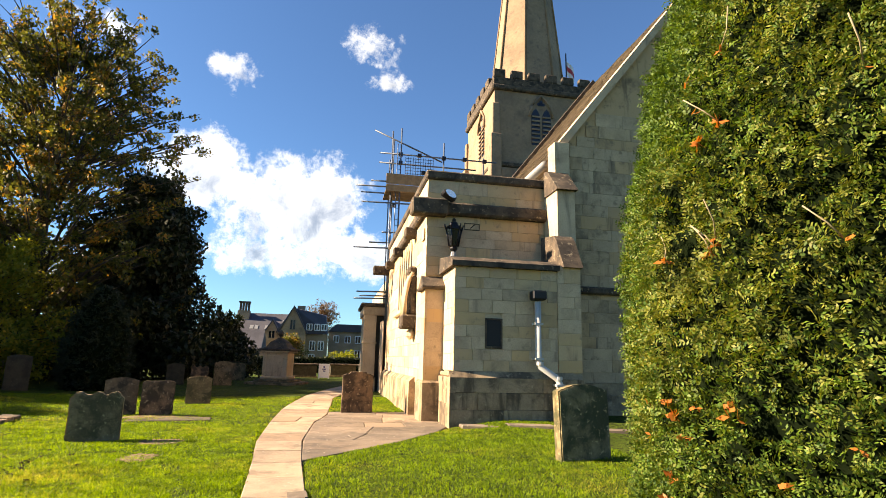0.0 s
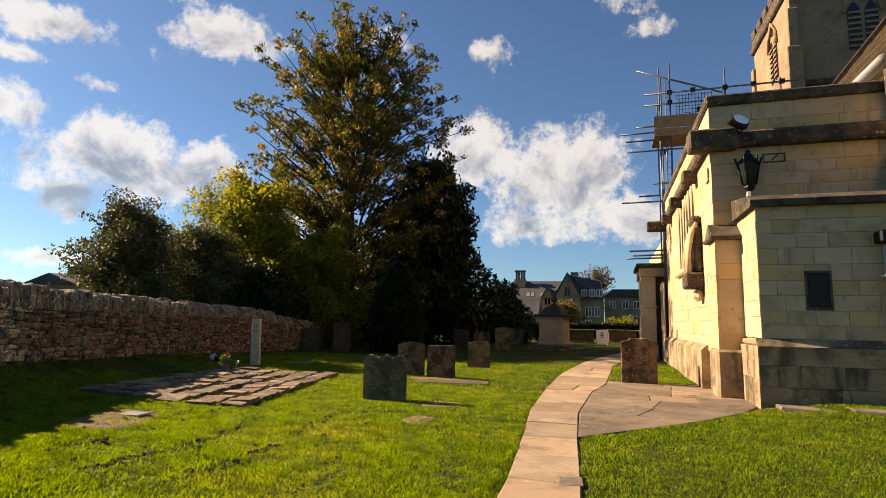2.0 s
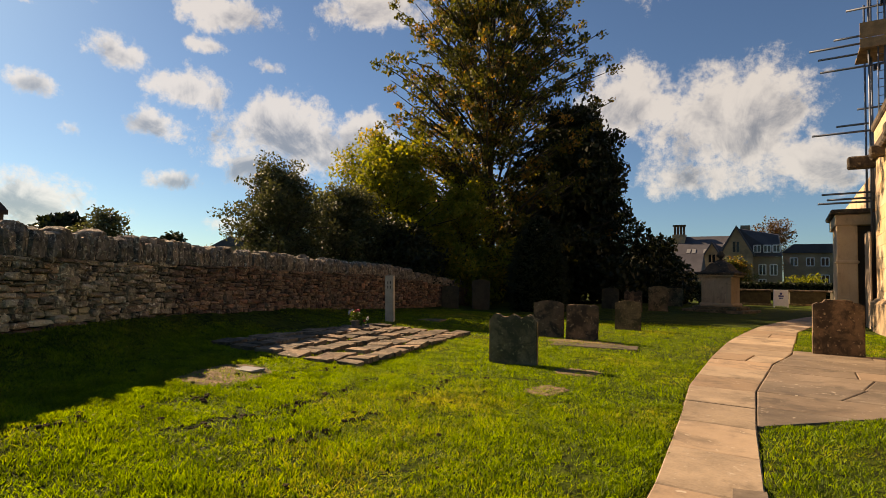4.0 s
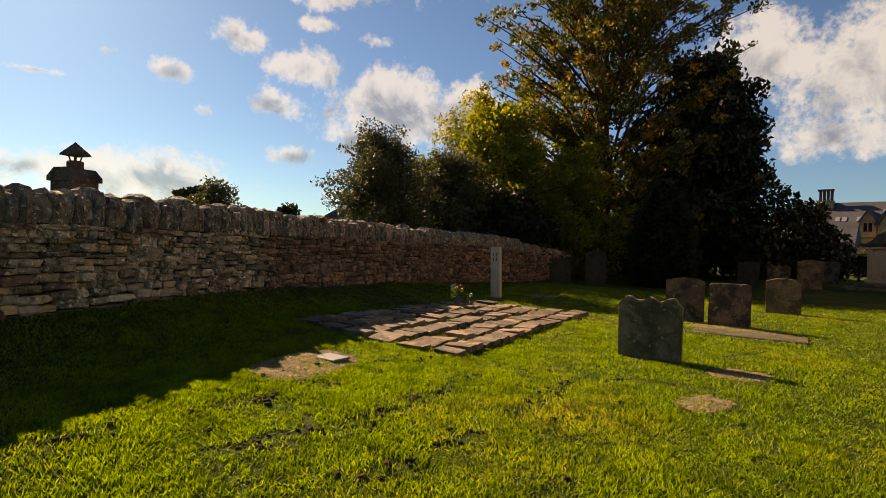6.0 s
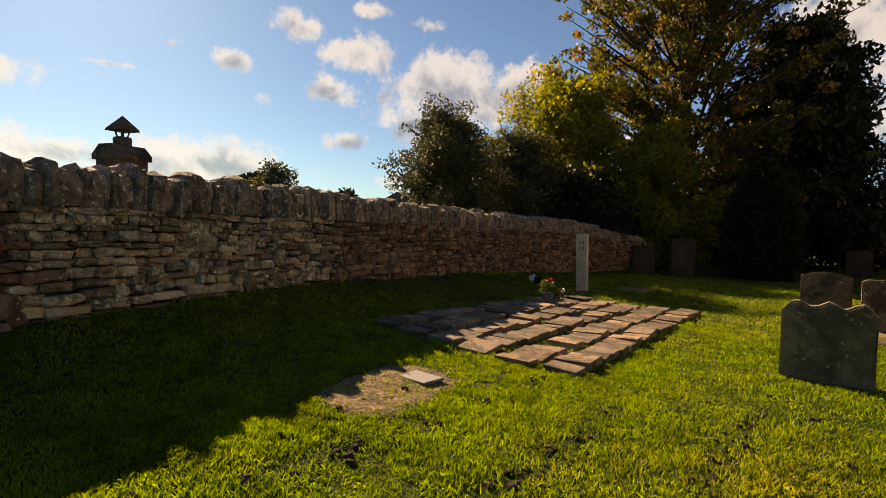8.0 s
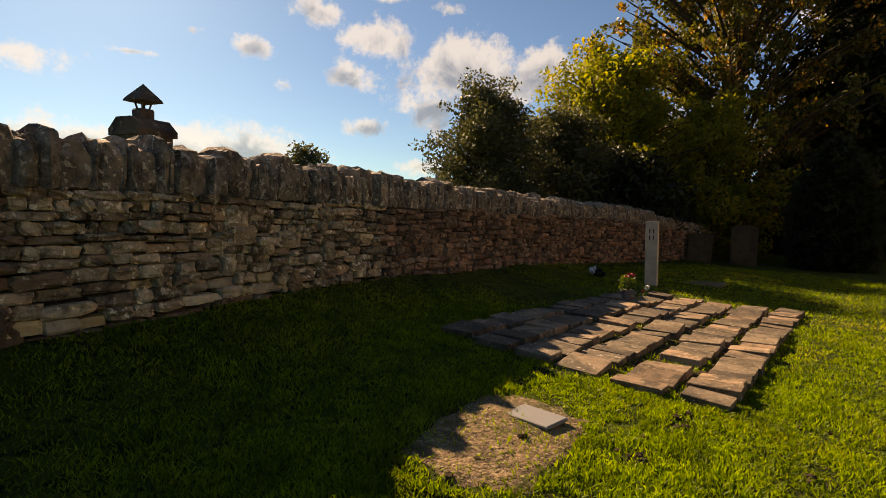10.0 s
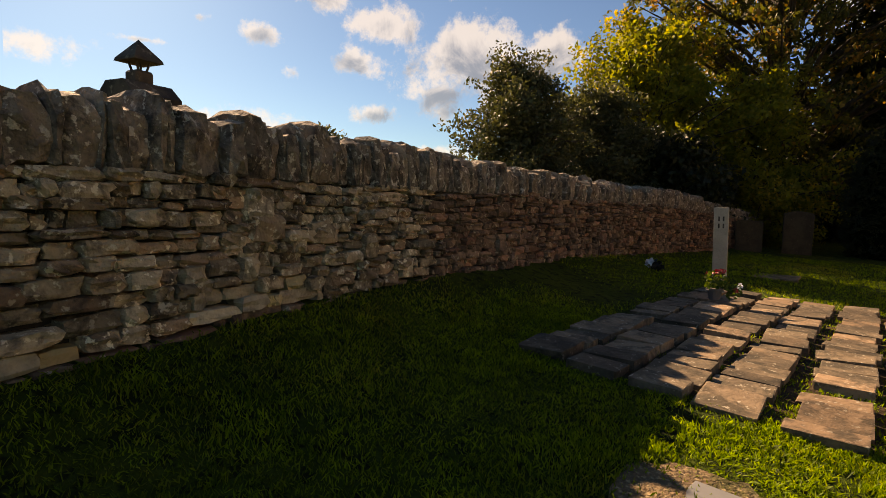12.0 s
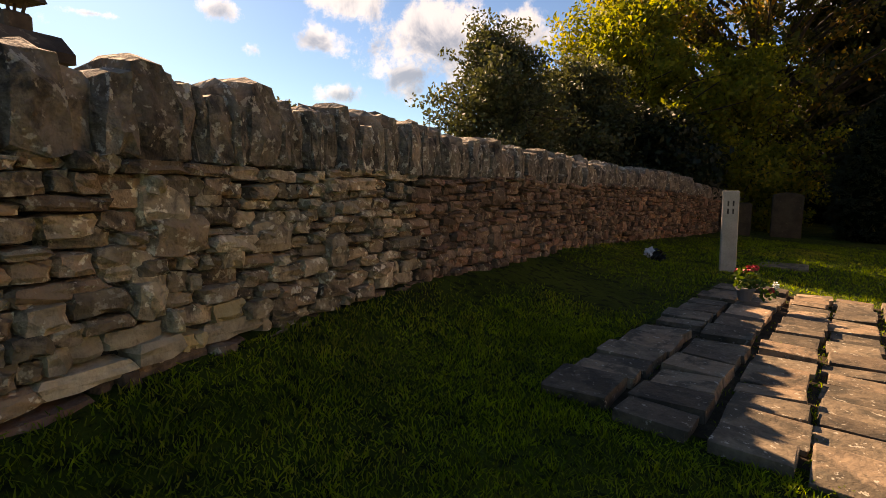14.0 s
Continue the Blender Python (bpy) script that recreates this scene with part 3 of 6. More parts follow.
def slab(name, quad, z, parent, rng, material=PAVING):
    """A flat stone flag with an eased edge."""
    e = 0.008
    cx, cy = sum(p[0] for p in quad) / 4, sum(p[1] for p in quad) / 4
    verts = [(x, y, z - 0.06) for x, y in quad] + [(x, y, z - e) for x, y in quad]
    tilt = [rng.uniform(-0.003, 0.003) for _ in quad]
    verts += [(x + (cx - x) * 0.03, y + (cy - y) * 0.03, z + t) for (x, y), t in zip(quad, tilt)]
    faces = [(0, 1, 5, 4), (1, 2, 6, 5), (2, 3, 7, 6), (3, 0, 4, 7), (4, 5, 9, 8), (5, 6, 10, 9), (6, 7, 11, 10), (7, 4, 8, 11), (8, 9, 10, 11)]
    return link(name, verts, faces, material, parent)


# ---- the church ----
def make_church():
    rng = random.Random(3)
    church = thing("church", (3.5, 14, 0), "honey limestone church with vestry, gabled roof, tower and spire", "church")
    church.location = (0, 0, 0)
    X, F = 1.95, 14.45            # side wall of the vestry, and its front
    # vestry core and faces
    core = thing("vestry_wall", (0, 0, 0), "", "")
    core.parent = church
    win = (17.0, 20.5, 3.1, 5.2)
    box("wall_core", (X + 0.30, F + 0.03, -0.2), (7.5, 24.5, 6.2), ASHLAR_PLAIN, core)
    box("wall_core", (X + 0.03, F + 0.03, -0.2), (X + 0.30, win[0], 6.2), ASHLAR_PLAIN, core)
    box("wall_core", (X + 0.03, win[1], -0.2), (X + 0.30, 24.5, 6.2), ASHLAR_PLAIN, core)
    box("wall_core", (X + 0.03, win[0], -0.2), (X + 0.30, win[1], win[2]), ASHLAR_PLAIN, core)
    box("wall_core", (X + 0.03, win[0], win[3]), (X + 0.30, win[1], 6.2), ASHLAR_PLAIN, core)
    ashlar(core, "x", X, -1, F, 24.5, 0.85, 5.25, ASHLAR, 0.36, 0.85, holes=[win], seed=11, proud=0.004)
    ashlar(core, "x", X, -1, F, 24.5, 5.55, 6.2, ASHLAR, 0.33, 0.95, seed=12, proud=0.004)
    ashlar(core, "y", F, -1, X, 5.6, 3.6, 5.22, ASHLAR, 0.27, 0.8, seed=13, proud=0.004)
    ashlar(core, "y", F, -1, X, 5.6, 5.54, 6.2, ASHLAR, 0.33, 1.0, seed=14, proud=0.004)
    # plinth of the side wall, standing out
    bm = bmesh.new()
    out = [(1.78, -0.2), (X + 0.02, -0.2), (X + 0.02, 0.98), (1.92, 0.98), (1.79, 0.86)]
    a = [bm.verts.new((p[0], 15.75, p[1])) for p in out]
    b = [bm.verts.new((p[0], 24.5, p[1])) for p in out]
    bm.faces.new(a)
    bm.faces.new(b[::-1])
    for i in range(5):
        bm.faces.new((a[i], b[i], b[(i + 1) % 5], a[(i + 1) % 5]))
    part("plinth", bm, PLINTH, core, "dark-weathered stone plinth")
    # string course and parapet coping, round the corner
    for (lo, hi, nm) in (((X - 0.20, F - 0.24, 5.22), (5.62, F + 0.1, 5.55), "string_course"), ((X - 0.16, F + 0.1, 5.24), (X + 0.1, 24.6, 5.53), "string_course")):
        box(nm, lo, hi, COPING, church, 0.05, "projecting dark stone string course")
    for y0 in (16.3, 19.4, 22.2):
        box("corbel_block", (X - 0.34, y0, 5.02), (X + 0.05, y0 + 0.42, 5.30), COPING, church, 0.03)
    box("corner_corbel", (X - 0.46, F - 0.34, 5.16), (X + 0.5, F + 0.12, 5.60), COPING, church, 0.04, "weathered corner stone of the string course")
    box("gutter_end", (X - 0.7, 24.2, 5.05), (X + 0.1, 24.62, 5.42), COPING, church, 0.04)
    box("parapet_coping", (X - 0.07, F - 0.10, 6.2), (5.75, F + 0.35, 6.44), COPING, church, 0.04, "dark lichened parapet coping")
    box("parapet_coping", (X - 0.07, F + 0.35, 6.2), (X + 0.4, 24.6, 6.44), COPING, church, 0.04, "dark lichened parapet coping")
    # row of lancet lights with mullions
    window = thing("vestry_window", (0, 0, 0), "", "")
    window.parent = church
    box("glass", (X + 0.18, win[0], win[2]), (X + 0.21, win[1], win[3]), GLASS_DARK, window)
    count = 6
    step = (win[1] - win[0]) / count
    for i in range(count + 1):
        yy = win[0] + i * step
        box("mullion", (X - 0.01, yy - 0.07, win[2]), (X + 0.19, yy + 0.07, win[3]), ASHLAR_PLAIN, window, 0.02)
    for i in range(count):
        y0, y1 = win[0] + i * step + 0.07, win[0] + (i + 1) * step - 0.07
        ym, zt = (y0 + y1) / 2, win[3] - 0.12
        arch = [(y0, win[3]), (y0, zt - 0.42), (y0 + 0.05, zt - 0.22), (ym, zt), (y1 - 0.05, zt - 0.22), (y1, zt - 0.42), (y1, win[3])]
        prism("arch_head", arch, "x", X + 0.02, X + 0.17, ASHLAR_PLAIN, window)
    box("window_sill", (X - 0.12, win[0] - 0.4, 2.92), (X + 0.18, win[1] + 0.4, 3.10), ASHLAR_PLAIN, church, 0.04)
    # corner buttress
    but = thing("corner_buttress", (0, 0, 0), "", "")
    but.parent = church
    box("buttress_body", (1.93, 14.22, 0.8), (2.7, 14.9, 3.2), ASHLAR_PLAIN, but)
    ashlar(but, "x", 1.92, -1, 14.2, 14.9, 0.95, 3.2, ASHLAR, 0.36, 1.0, seed=15, proud=0.01)
    ashlar(but, "y", 14.22, -1, 1.92, 2.6, 0.95, 3.2, ASHLAR, 0.36, 0.7, seed=16, proud=0.01)
    box("buttress_plinth", (1.84, 14.10, -0.2), (2.7, 14.98, 0.95), PLINTH, but, 0.05, "dark-weathered stone plinth")
    box("buttress_cap", (1.80, 14.06, 3.2), (2.62, 14.98, 3.30), COPING, but, 0.03)
    prism("buttress_weathering", [(14.10, 3.30), (14.95, 3.30), (14.5, 3.58)], "x", 1.84, 2.6, COPING, but)
    # low block before the vestry
    low = thing("lean_to_wall", (0, 0, 0), "", "")
    low.parent = church
    L, Y = 2.40, 12.95
    box("wall_core", (L + 0.03, Y + 0.03, -0.2), (5.4, F, 3.62), ASHLAR_PLAIN, low)
    ashlar(low, "y", Y, -1, L, 4.92, 1.22, 3.62, ASHLAR, 0.27, 0.62, seed=21, proud=0.004, holes=[(3.14, 3.54, 1.76, 2.42)])
    ashlar(low, "x", L, -1, Y, F, 1.22, 3.62, ASHLAR, 0.34, 0.8, seed=22, proud=0.004)
    ashlar(low, "y", Y - 0.11, -1, L - 0.10, 5.5, -0.05, 1.08, PLINTH, 0.38, 0.95, seed=23, proud=0.004, deep=0.16)
    ashlar(low, "x", L - 0.10, -1, Y - 0.11, F, -0.05, 1.08, PLINTH, 0.5, 0.9, seed=24, proud=0.004, deep=0.14)
    prism("plinth_weathering", [(Y - 0.115, 1.08), (Y + 0.02, 1.08), (Y + 0.02, 1.22), (Y - 0.005, 1.22)], "x", L - 0.1, 5.5, PLINTH, low)
    box("plinth_offset", (L - 0.07, Y - 0.06, 1.08), (L + 0.02, F, 1.19), PLINTH, low, 0.03)
    # sloping stone coping of the low block
    prism("lean_to_coping", [(Y - 0.14, 3.62), (F - 0.03, 3.62), (F - 0.03, 4.05), (Y + 0.1, 3.86), (Y - 0.14, 3.74)], "x", L - 0.10, 4.95, COPING, church, "dark weathered sloping coping")
    # plaque
    plaque = thing("wall_plaque", (0, 0, 0), "", "")
    plaque.parent = church
    box("plaque_plate", (3.17, Y - 0.005, 1.79), (3.51, Y + 0.06, 2.39), SLATE_PANEL, plaque, 0.01, "dark slate panel in a stone frame")
    for lo, hi in (((3.13, Y - 0.02, 2.39), (3.55, Y + 0.05, 2.43)), ((3.13, Y - 0.02, 1.74), (3.55, Y + 0.05, 1.79)), ((3.13, Y - 0.02, 1.79), (3.17, Y + 0.05, 2.39)), ((3.51, Y - 0.02, 1.79), (3.55, Y + 0.05, 2.39))):
        box("plaque_frame", lo, hi, COPING, plaque, 0.006)
    # gable wall with buttress
    G = 14.3
    gable = thing("gable_wall", (0, 0, 0), "", "")
    gable.parent = church
    slope = 1.288
    apex_x = 11.0
    apex_z = 7.42 + (apex_x - 5.6) * slope
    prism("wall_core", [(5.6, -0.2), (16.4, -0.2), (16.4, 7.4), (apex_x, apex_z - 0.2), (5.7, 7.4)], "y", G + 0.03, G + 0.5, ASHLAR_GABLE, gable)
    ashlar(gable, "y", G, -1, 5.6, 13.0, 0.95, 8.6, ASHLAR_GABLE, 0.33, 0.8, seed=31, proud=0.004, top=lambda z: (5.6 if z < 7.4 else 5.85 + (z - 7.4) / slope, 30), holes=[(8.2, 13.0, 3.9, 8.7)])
    ashlar(gable, "y", G - 0.12, -1, 5.4, 13.0, -0.05, 0.95, PLINTH, 0.36, 0.9, seed=32, proud=0.004, deep=0.14)
    box("string_course", (6.0, G - 0.14, 3.28), (13.0, G + 0.05, 3.48), COPING, church, 0.04, "projecting dark stone string course")
    # great arched window of the gable
    arch = [(8.35 + 0.0, 3.9)]
    for i in range(13):
        k = i / 12
        arch.append((8.35 + 3.6 * k, 7.0 + 2.0 * math.sin(math.pi * min(1, k)) ** 0.6))
    arch.append((11.95, 3.9))
    prism("window_glass", [(p[0], p[1]) for p in arch], "y", G - 0.005, G + 0.02, GLASS_DARK, gable, "dark leaded glass")
    for k in range(12):
        p, q = arch[1 + k], arch[2 + k]
        tube("hood_mould", [(p[0] - 0.12 + 0.02 * k, G - 0.05, p[1] + 0.05), (q[0] - 0.10 + 0.02 * k, G - 0.05, q[1] + 0.05)], 0.10, COPING, gable, 6)
    tube("hood_mould", [(8.22, G - 0.05, 5.9), (8.22, G - 0.05, 7.05)], 0.09, ASHLAR_PLAIN, gable, 6)
    tube("hood_mould", [(8.3, G - 0.05, 3.9), (8.3, G - 0.05, 5.9)], 0.07, ASHLAR_PLAIN, gable, 6)
    # raking coping
    for (x0, z0, x1, z1) in ((5.6, 7.42, apex_x, apex_z),):
        d = Vector((x1 - x0, 0, z1 - z0)).normalized()
        nrm = Vector((-d.z, 0, d.x))
        bm = bmesh.new()
        p, q = Vector((x0, 0, z0)), Vector((x1, 0, z1))
        quad = [p - nrm * 0.12, q - nrm * 0.12, q + nrm * 0.08, p + nrm * 0.08]
        a = [bm.verts.new((v.x, G - 0.12, v.z)) for v in quad]
        b = [bm.verts.new((v.x, G + 0.42, v.z)) for v in quad]
        bm.faces.new(a)
        bm.faces.new(b[::-1])
        for i in range(4):
            bm.faces.new((a[i], b[i], b[(i + 1) % 4], a[(i + 1) % 4]))
        part("gable_coping", bm, ASHLAR_PLAIN, church)
    # nave roof behind the gable: courses of stone slates
    roof = thing("gable_roof", (0, 0, 0), "", "")
    roof.parent = church
    d = Vector((apex_x - 5.4, 0, apex_z - 7.15)).normalized()
    nrm = Vector((-d.z, 0, d.x))
    verts, faces = [], []
    rs = 0.0
    length = (Vector((apex_x - 5.4, 0, apex_z - 7.15))).length
    while rs < length:
        h = 0.30 - 0.10 * rs / length
        yy = G + 0.42
        while yy < 22.4:
            w = rng.uniform(0.28, 0.55)
            y1 = min(yy + w, 22.4)
            p = Vector((5.4, 0, 7.08)) + d * rs
            q = Vector((5.4, 0, 7.08)) + d * (rs + h + 0.06)
            j = rng.uniform(-0.012, 0.012)
            i0 = len(verts)
            for v, lift in ((p, 0.05 + j), (q, 0.005 + j)):
                for ylim in (yy + 0.006, y1 - 0.006):
                    verts += [(v.x + nrm.x * lift, ylim, v.z + nrm.z * lift), (v.x + nrm.x * (lift - 0.03), ylim, v.z + nrm.z * (lift - 0.03))]
            faces += [(i0, i0 + 4, i0 + 6, i0 + 2), (i0 + 1, i0, i0 + 2, i0 + 3), (i0, i0 + 1, i0 + 5, i0 + 4), (i0 + 2, i0 + 6, i0 + 7, i0 + 3)]
            yy = y1
        rs += h
    tiles = link("stone_slating", verts, faces, ROOF_STONE, roof, "brown stone roof slates in courses")
    tiles["kind"] = "stuff"
    prism("roof_core", [(5.4, 7.06), (apex_x, apex_z - 0.1), (16.6, 7.06)], "y", G + 0.45, 22.4, ROOF_STONE, roof)
    p, q = Vector((5.3, 0, 7.0)), Vector((apex_x, 0, apex_z + 0.02))
    bm = bmesh.new()
    quad = [p - nrm * 0.25, q - nrm * 0.25, q + nrm * 0.14, p + nrm * 0.14]
    a = [bm.verts.new((v.x, 22.35, v.z)) for v in quad]
    b = [bm.verts.new((v.x, 22.75, v.z)) for v in quad]
    bm.faces.new(a)
    bm.faces.new(b[::-1])
    for i in range(4):
        bm.faces.new((a[i], b[i], b[(i + 1) % 4], a[(i + 1) % 4]))
    part("far_gable_coping", bm, COPING, roof)
    box("nave_wall", (5.75, G + 0.5, -0.2), (16.2, 22.4, 7.06), ASHLAR_PLAIN, church)
    tube("lead_gutter", [(5.36, 14.7, 7.02), (5.36, 18.4, 7.02)], 0.12, LEAD, church, 8, "grey lead eaves gutter")
    # stepped buttress of the gable
    gb = thing("gable_buttress", (0, 0, 0), "", "")
    gb.parent = church
    bx0, bx1 = 4.92, 5.52
    ashlar(gb, "y", 12.93, -1, bx0, bx1, 1.22, 3.75, ASHLAR, 0.3, 0.7, seed=41, proud=0.01)
    box("buttress_body", (bx0 + 0.01, 12.95, -0.2), (bx1, G + 0.1, 3.75), ASHLAR_PLAIN, gb)
    prism("buttress_weathering", [(12.82, 3.72), (G, 3.72), (G, 4.75), (13.42, 4.62), (13.28, 4.50)], "x", bx0 + 0.14, bx1 + 0.04, COPING, gb, "worn sloping weathering stone")
    box("buttress_body", (bx0 + 0.28, 13.50, 4.4), (bx1 + 0.18, G + 0.1, 6.0), ASHLAR_PLAIN, gb, 0.01)
    prism("buttress_weathering", [(13.36, 5.88), (G, 5.88), (G, 6.62), (14.0, 6.55)], "x", bx0 + 0.24, bx1 + 0.22, COPING, gb, "worn sloping weathering stone")
    box("buttress_body", (bx0 + 0.45, 14.0, 6.2), (bx1 + 0.28, G + 0.2, 7.45), ASHLAR_PLAIN, gb, 0.01)
    # tower
    tower = thing("church_tower", (0, 0, 0), "", "")
    tower.parent = church
    tx0, tx1, ty0, ty1 = 10.15, 17.6, 36.0, 44.0
    box("tower_body", (tx0, ty0, 0), (tx1, ty1, 21.0), TOWER_STONE, tower)
    for zz, h, o in ((15.0, 0.35, 0.22), (20.9, 0.4, 0.22)):
        box("tower_string", (tx0 - o, ty0 - o, zz), (tx1 + o, ty1 + o, zz + h), COPING, tower, 0.08)
    box("tower_lower", (tx0 - 0.25, ty0 - 0.25, 0), (tx1 + 0.25, ty1 + 0.25, 14.9), TOWER_STONE, tower)
    for cx, cy in ((tx0, ty0), (tx0, ty1), (tx1, ty0)):
        box("tower_buttress", (cx - 0.35, cy - 0.35, 0), (cx + 0.45, cy + 0.45, 17.4), TOWER_STONE, tower, 0.05)
        box("tower_buttress", (cx - 0.2, cy - 0.2, 17.4), (cx + 0.35, cy + 0.35, 19.8), TOWER_STONE, tower, 0.05)
    # battlements
    box("parapet", (tx0 - 0.1, ty0 - 0.1, 21.3), (tx1 + 0.1, ty0 + 0.25, 21.9), COPING, tower, 0.03)
    box("parapet", (tx0 - 0.1, ty0 + 0.25, 21.3), (tx0 + 0.25, ty1 + 0.1, 21.9), COPING, tower, 0.03)
    for i in range(6):
        x0 = tx0 - 0.1 + i * (tx1 - tx0 - 0.75) / 5
        box("merlon", (x0, ty0 - 0.12, 21.9), (x0 + 0.9, ty0 + 0.27, 22.55), COPING, tower, 0.05)
        if i:
            y0 = ty0 - 0.1 + i * (ty1 - ty0 - 0.75) / 5
            box("merlon", (tx0 - 0.12, y0, 21.9), (tx0 + 0.27, y0 + 0.9, 22.55), COPING, tower, 0.05)
    # belfry louvre windows
    for axis in ("y", "x"):
        for k in (-1, 1):
            c = (13.7 if axis == "y" else 39.4) + k * 0.42
            pts = [(c - 0.33, 16.9), (c + 0.33, 16.9), (c + 0.33, 19.2), (c + 0.18, 19.55), (c, 19.75), (c - 0.18, 19.55), (c - 0.33, 19.2)]
            f = (ty0 if axis == "y" else tx0)
            prism("belfry_opening", pts, axis, f - 0.03, f + 0.02, GLASS_DARK, tower)
            for j in range(7):
                z = 17.05 + j * 0.33
                if axis == "y":
                    box("louvre", (c - 0.32, f - 0.10, z), (c + 0.32, f + 0.0, z + 0.12), TOWER_STONE, tower)
                else:
                    box("louvre", (f - 0.10, c - 0.32, z), (f + 0.0, c + 0.32, z + 0.12), TOWER_STONE, tower)
        c = 13.7 if axis == "y" else 39.4
        f = (ty0 if axis == "y" else tx0) - 0.08
        hood = [(c - 0.9, 19.1), (c - 0.75, 19.9), (c - 0.4, 20.35), (c, 20.75), (c + 0.4, 20.35), (c + 0.75, 19.9), (c + 0.9, 19.1)]
        tube("hood_mould", [((u, f, z) if axis == "y" else (f, u, z)) for u, z in hood], 0.10, TOWER_STONE, tower, 6)
        for dz, du in ((20.1, 0.0), (20.3, 0.0), (20.1, 0.17), (20.1, -0.17)):
            pts = [(c + du + 0.13 * math.cos(a * math.pi / 4), dz + 0.13 * math.sin(a * math.pi / 4)) for a in range(8)]
            prism("quatrefoil", pts, axis, f + 0.045, f + 0.06, GLASS_DARK, tower)
    # octagonal spire
    cx, cy = 14.1, (ty0 + ty1) / 2
    bm = bmesh.new()
    ring, tip = [], []
    for s in range(8):
        a = math.pi / 8 + s * math.pi / 4
        ring.append(bm.verts.new((cx + 3.15 * math.cos(a), cy + 3.15 * math.sin(a), 21.0)))
        tip.append(bm.verts.new((cx + 0.15 * math.cos(a), cy + 0.15 * math.sin(a), 50.0)))
    for s in range(8):
        bm.faces.new((ring[s], ring[(s + 1) % 8], tip[(s + 1) % 8], tip[s]))
    bm.faces.new(tip)
    bm.faces.new(ring[::-1])
    part("spire", bm, TOWER_STONE, tower, "tall octagonal stone spire")
    for s in range(8):
        a = math.pi / 8 + s * math.pi / 4
        tube("spire_rib", [(cx + 3.17 * math.cos(a), cy + 3.17 * math.sin(a), 21.0), (cx + 0.16 * math.cos(a), cy + 0.16 * math.sin(a), 50.0)], 0.09, TOWER_STONE, tower, 6)
    # pierced stone parapet roof stair behind the vestry
    box("vestry_roof", (X + 0.4, F + 0.35, 6.1), (5.7, 24.5, 6.22), LEAD, church)
    # porch pier beyond the vestry
    porch = thing("side_porch", (0, 0, 0), "", "")
    porch.parent = church
    PY = 26.0
    box("porch_pier", (1.04, PY, -0.1), (1.62, PY + 0.8, 3.4), ASHLAR_PLAIN, porch, 0.02)
    box("pier_base", (0.98, PY - 0.06, -0.1), (1.68, PY + 0.86, 0.62), ASHLAR_PLAIN, porch, 0.04)
    box("porch_lintel", (1.0, PY - 0.03, 3.4), (4.0, PY + 3.0, 3.78), ASHLAR_PLAIN, porch, 0.02)
    box("porch_cornice", (0.88, PY - 0.14, 3.78), (4.0, PY + 3.1, 3.95), COPING, porch, 0.04)
    box("pier_band", (1.0, PY - 0.04, 2.1), (1.66, PY + 0.84, 2.2), ASHLAR_PLAIN, porch, 0.02)
    # dark panel across the doorway: the shade inside, put into its colour
    box("porch_door", (1.62, PY + 0.3, 0), (2.6, PY + 0.38, 3.4), DOORWAY_DARK, porch, 0.0, "dark panel painted as shade in the doorway")
    box("porch_back", (1.1, PY + 0.8, 0), (1.5, PY + 3.0, 3.4), ASHLAR_PLAIN, porch)
    box("nave_side", (2.6, 24.5, -0.2), (10.4, 44.0, 6.0), ASHLAR_PLAIN, church)


make_church()


# ---- headstones ----
def headstone(at, width, height, thick, turn, material, label, style="plain", lean=0.0, seed=1, name="headstone"):
    """An upright slab with a shaped head, worn edges and a slightly uneven face."""
    rng = random.Random(seed)
    w = width / 2
    top = []
    for i in range(21):
        u = -1 + i / 10
        if style == "arch":
            z = height - 0.10 * width * u * u
        elif style == "shoulder":
            z = height - (0.0 if abs(u) < 0.55 else 0.07 * width + 0.25 * width * max(0, abs(u) - 0.8))
        elif style == "scroll":
            z = height - 0.035 * width * (1 - math.cos(3 * math.pi * u)) - 0.06 * width * max(0, abs(u) - 0.8) * 5
        elif style == "peaks":
            z = height - 0.13 * width * abs(math.sin(1.5 * math.pi * u))
        else:
            z = height - 0.10 * width * max(0, abs(u) - 0.85) * 4
        top.append((u * w, z + rng.uniform(-0.006, 0.006)))
    outline = [(-w, -0.12)] + [(-w + rng.uniform(-0.006, 0.006), height * k * 0.3) for k in (1, 2)] + top + [(w + rng.uniform(-0.006, 0.006), height * k * 0.3) for k in (2, 1)] + [(w, -0.12)]
    bm = bmesh.new()
    f = bm.faces.new([bm.verts.new((x, -thick / 2, z)) for x, z in outline])
    made = bmesh.ops.extrude_face_region(bm, geom=[f])
    bmesh.ops.translate(bm, vec=(0, thick, 0), verts=[v for v in made["geom"] if isinstance(v, bmesh.types.BMVert)])
    rim = [e for e in bm.edges if abs(e.verts[0].co.y - e.verts[1].co.y) < 1e-6]
    bmesh.ops.bevel(bm, geom=rim, offset=min(0.018, thick * 0.2), segments=2, affect="EDGES")
    ob = part(name, bm, material)
    ob.matrix_basis = pose(at[0], at[1], ground_z(at[0], at[1]), lean, 0, turn)
    tagged(ob, label, "headstone", "headstones in the churchyard")
    return ob


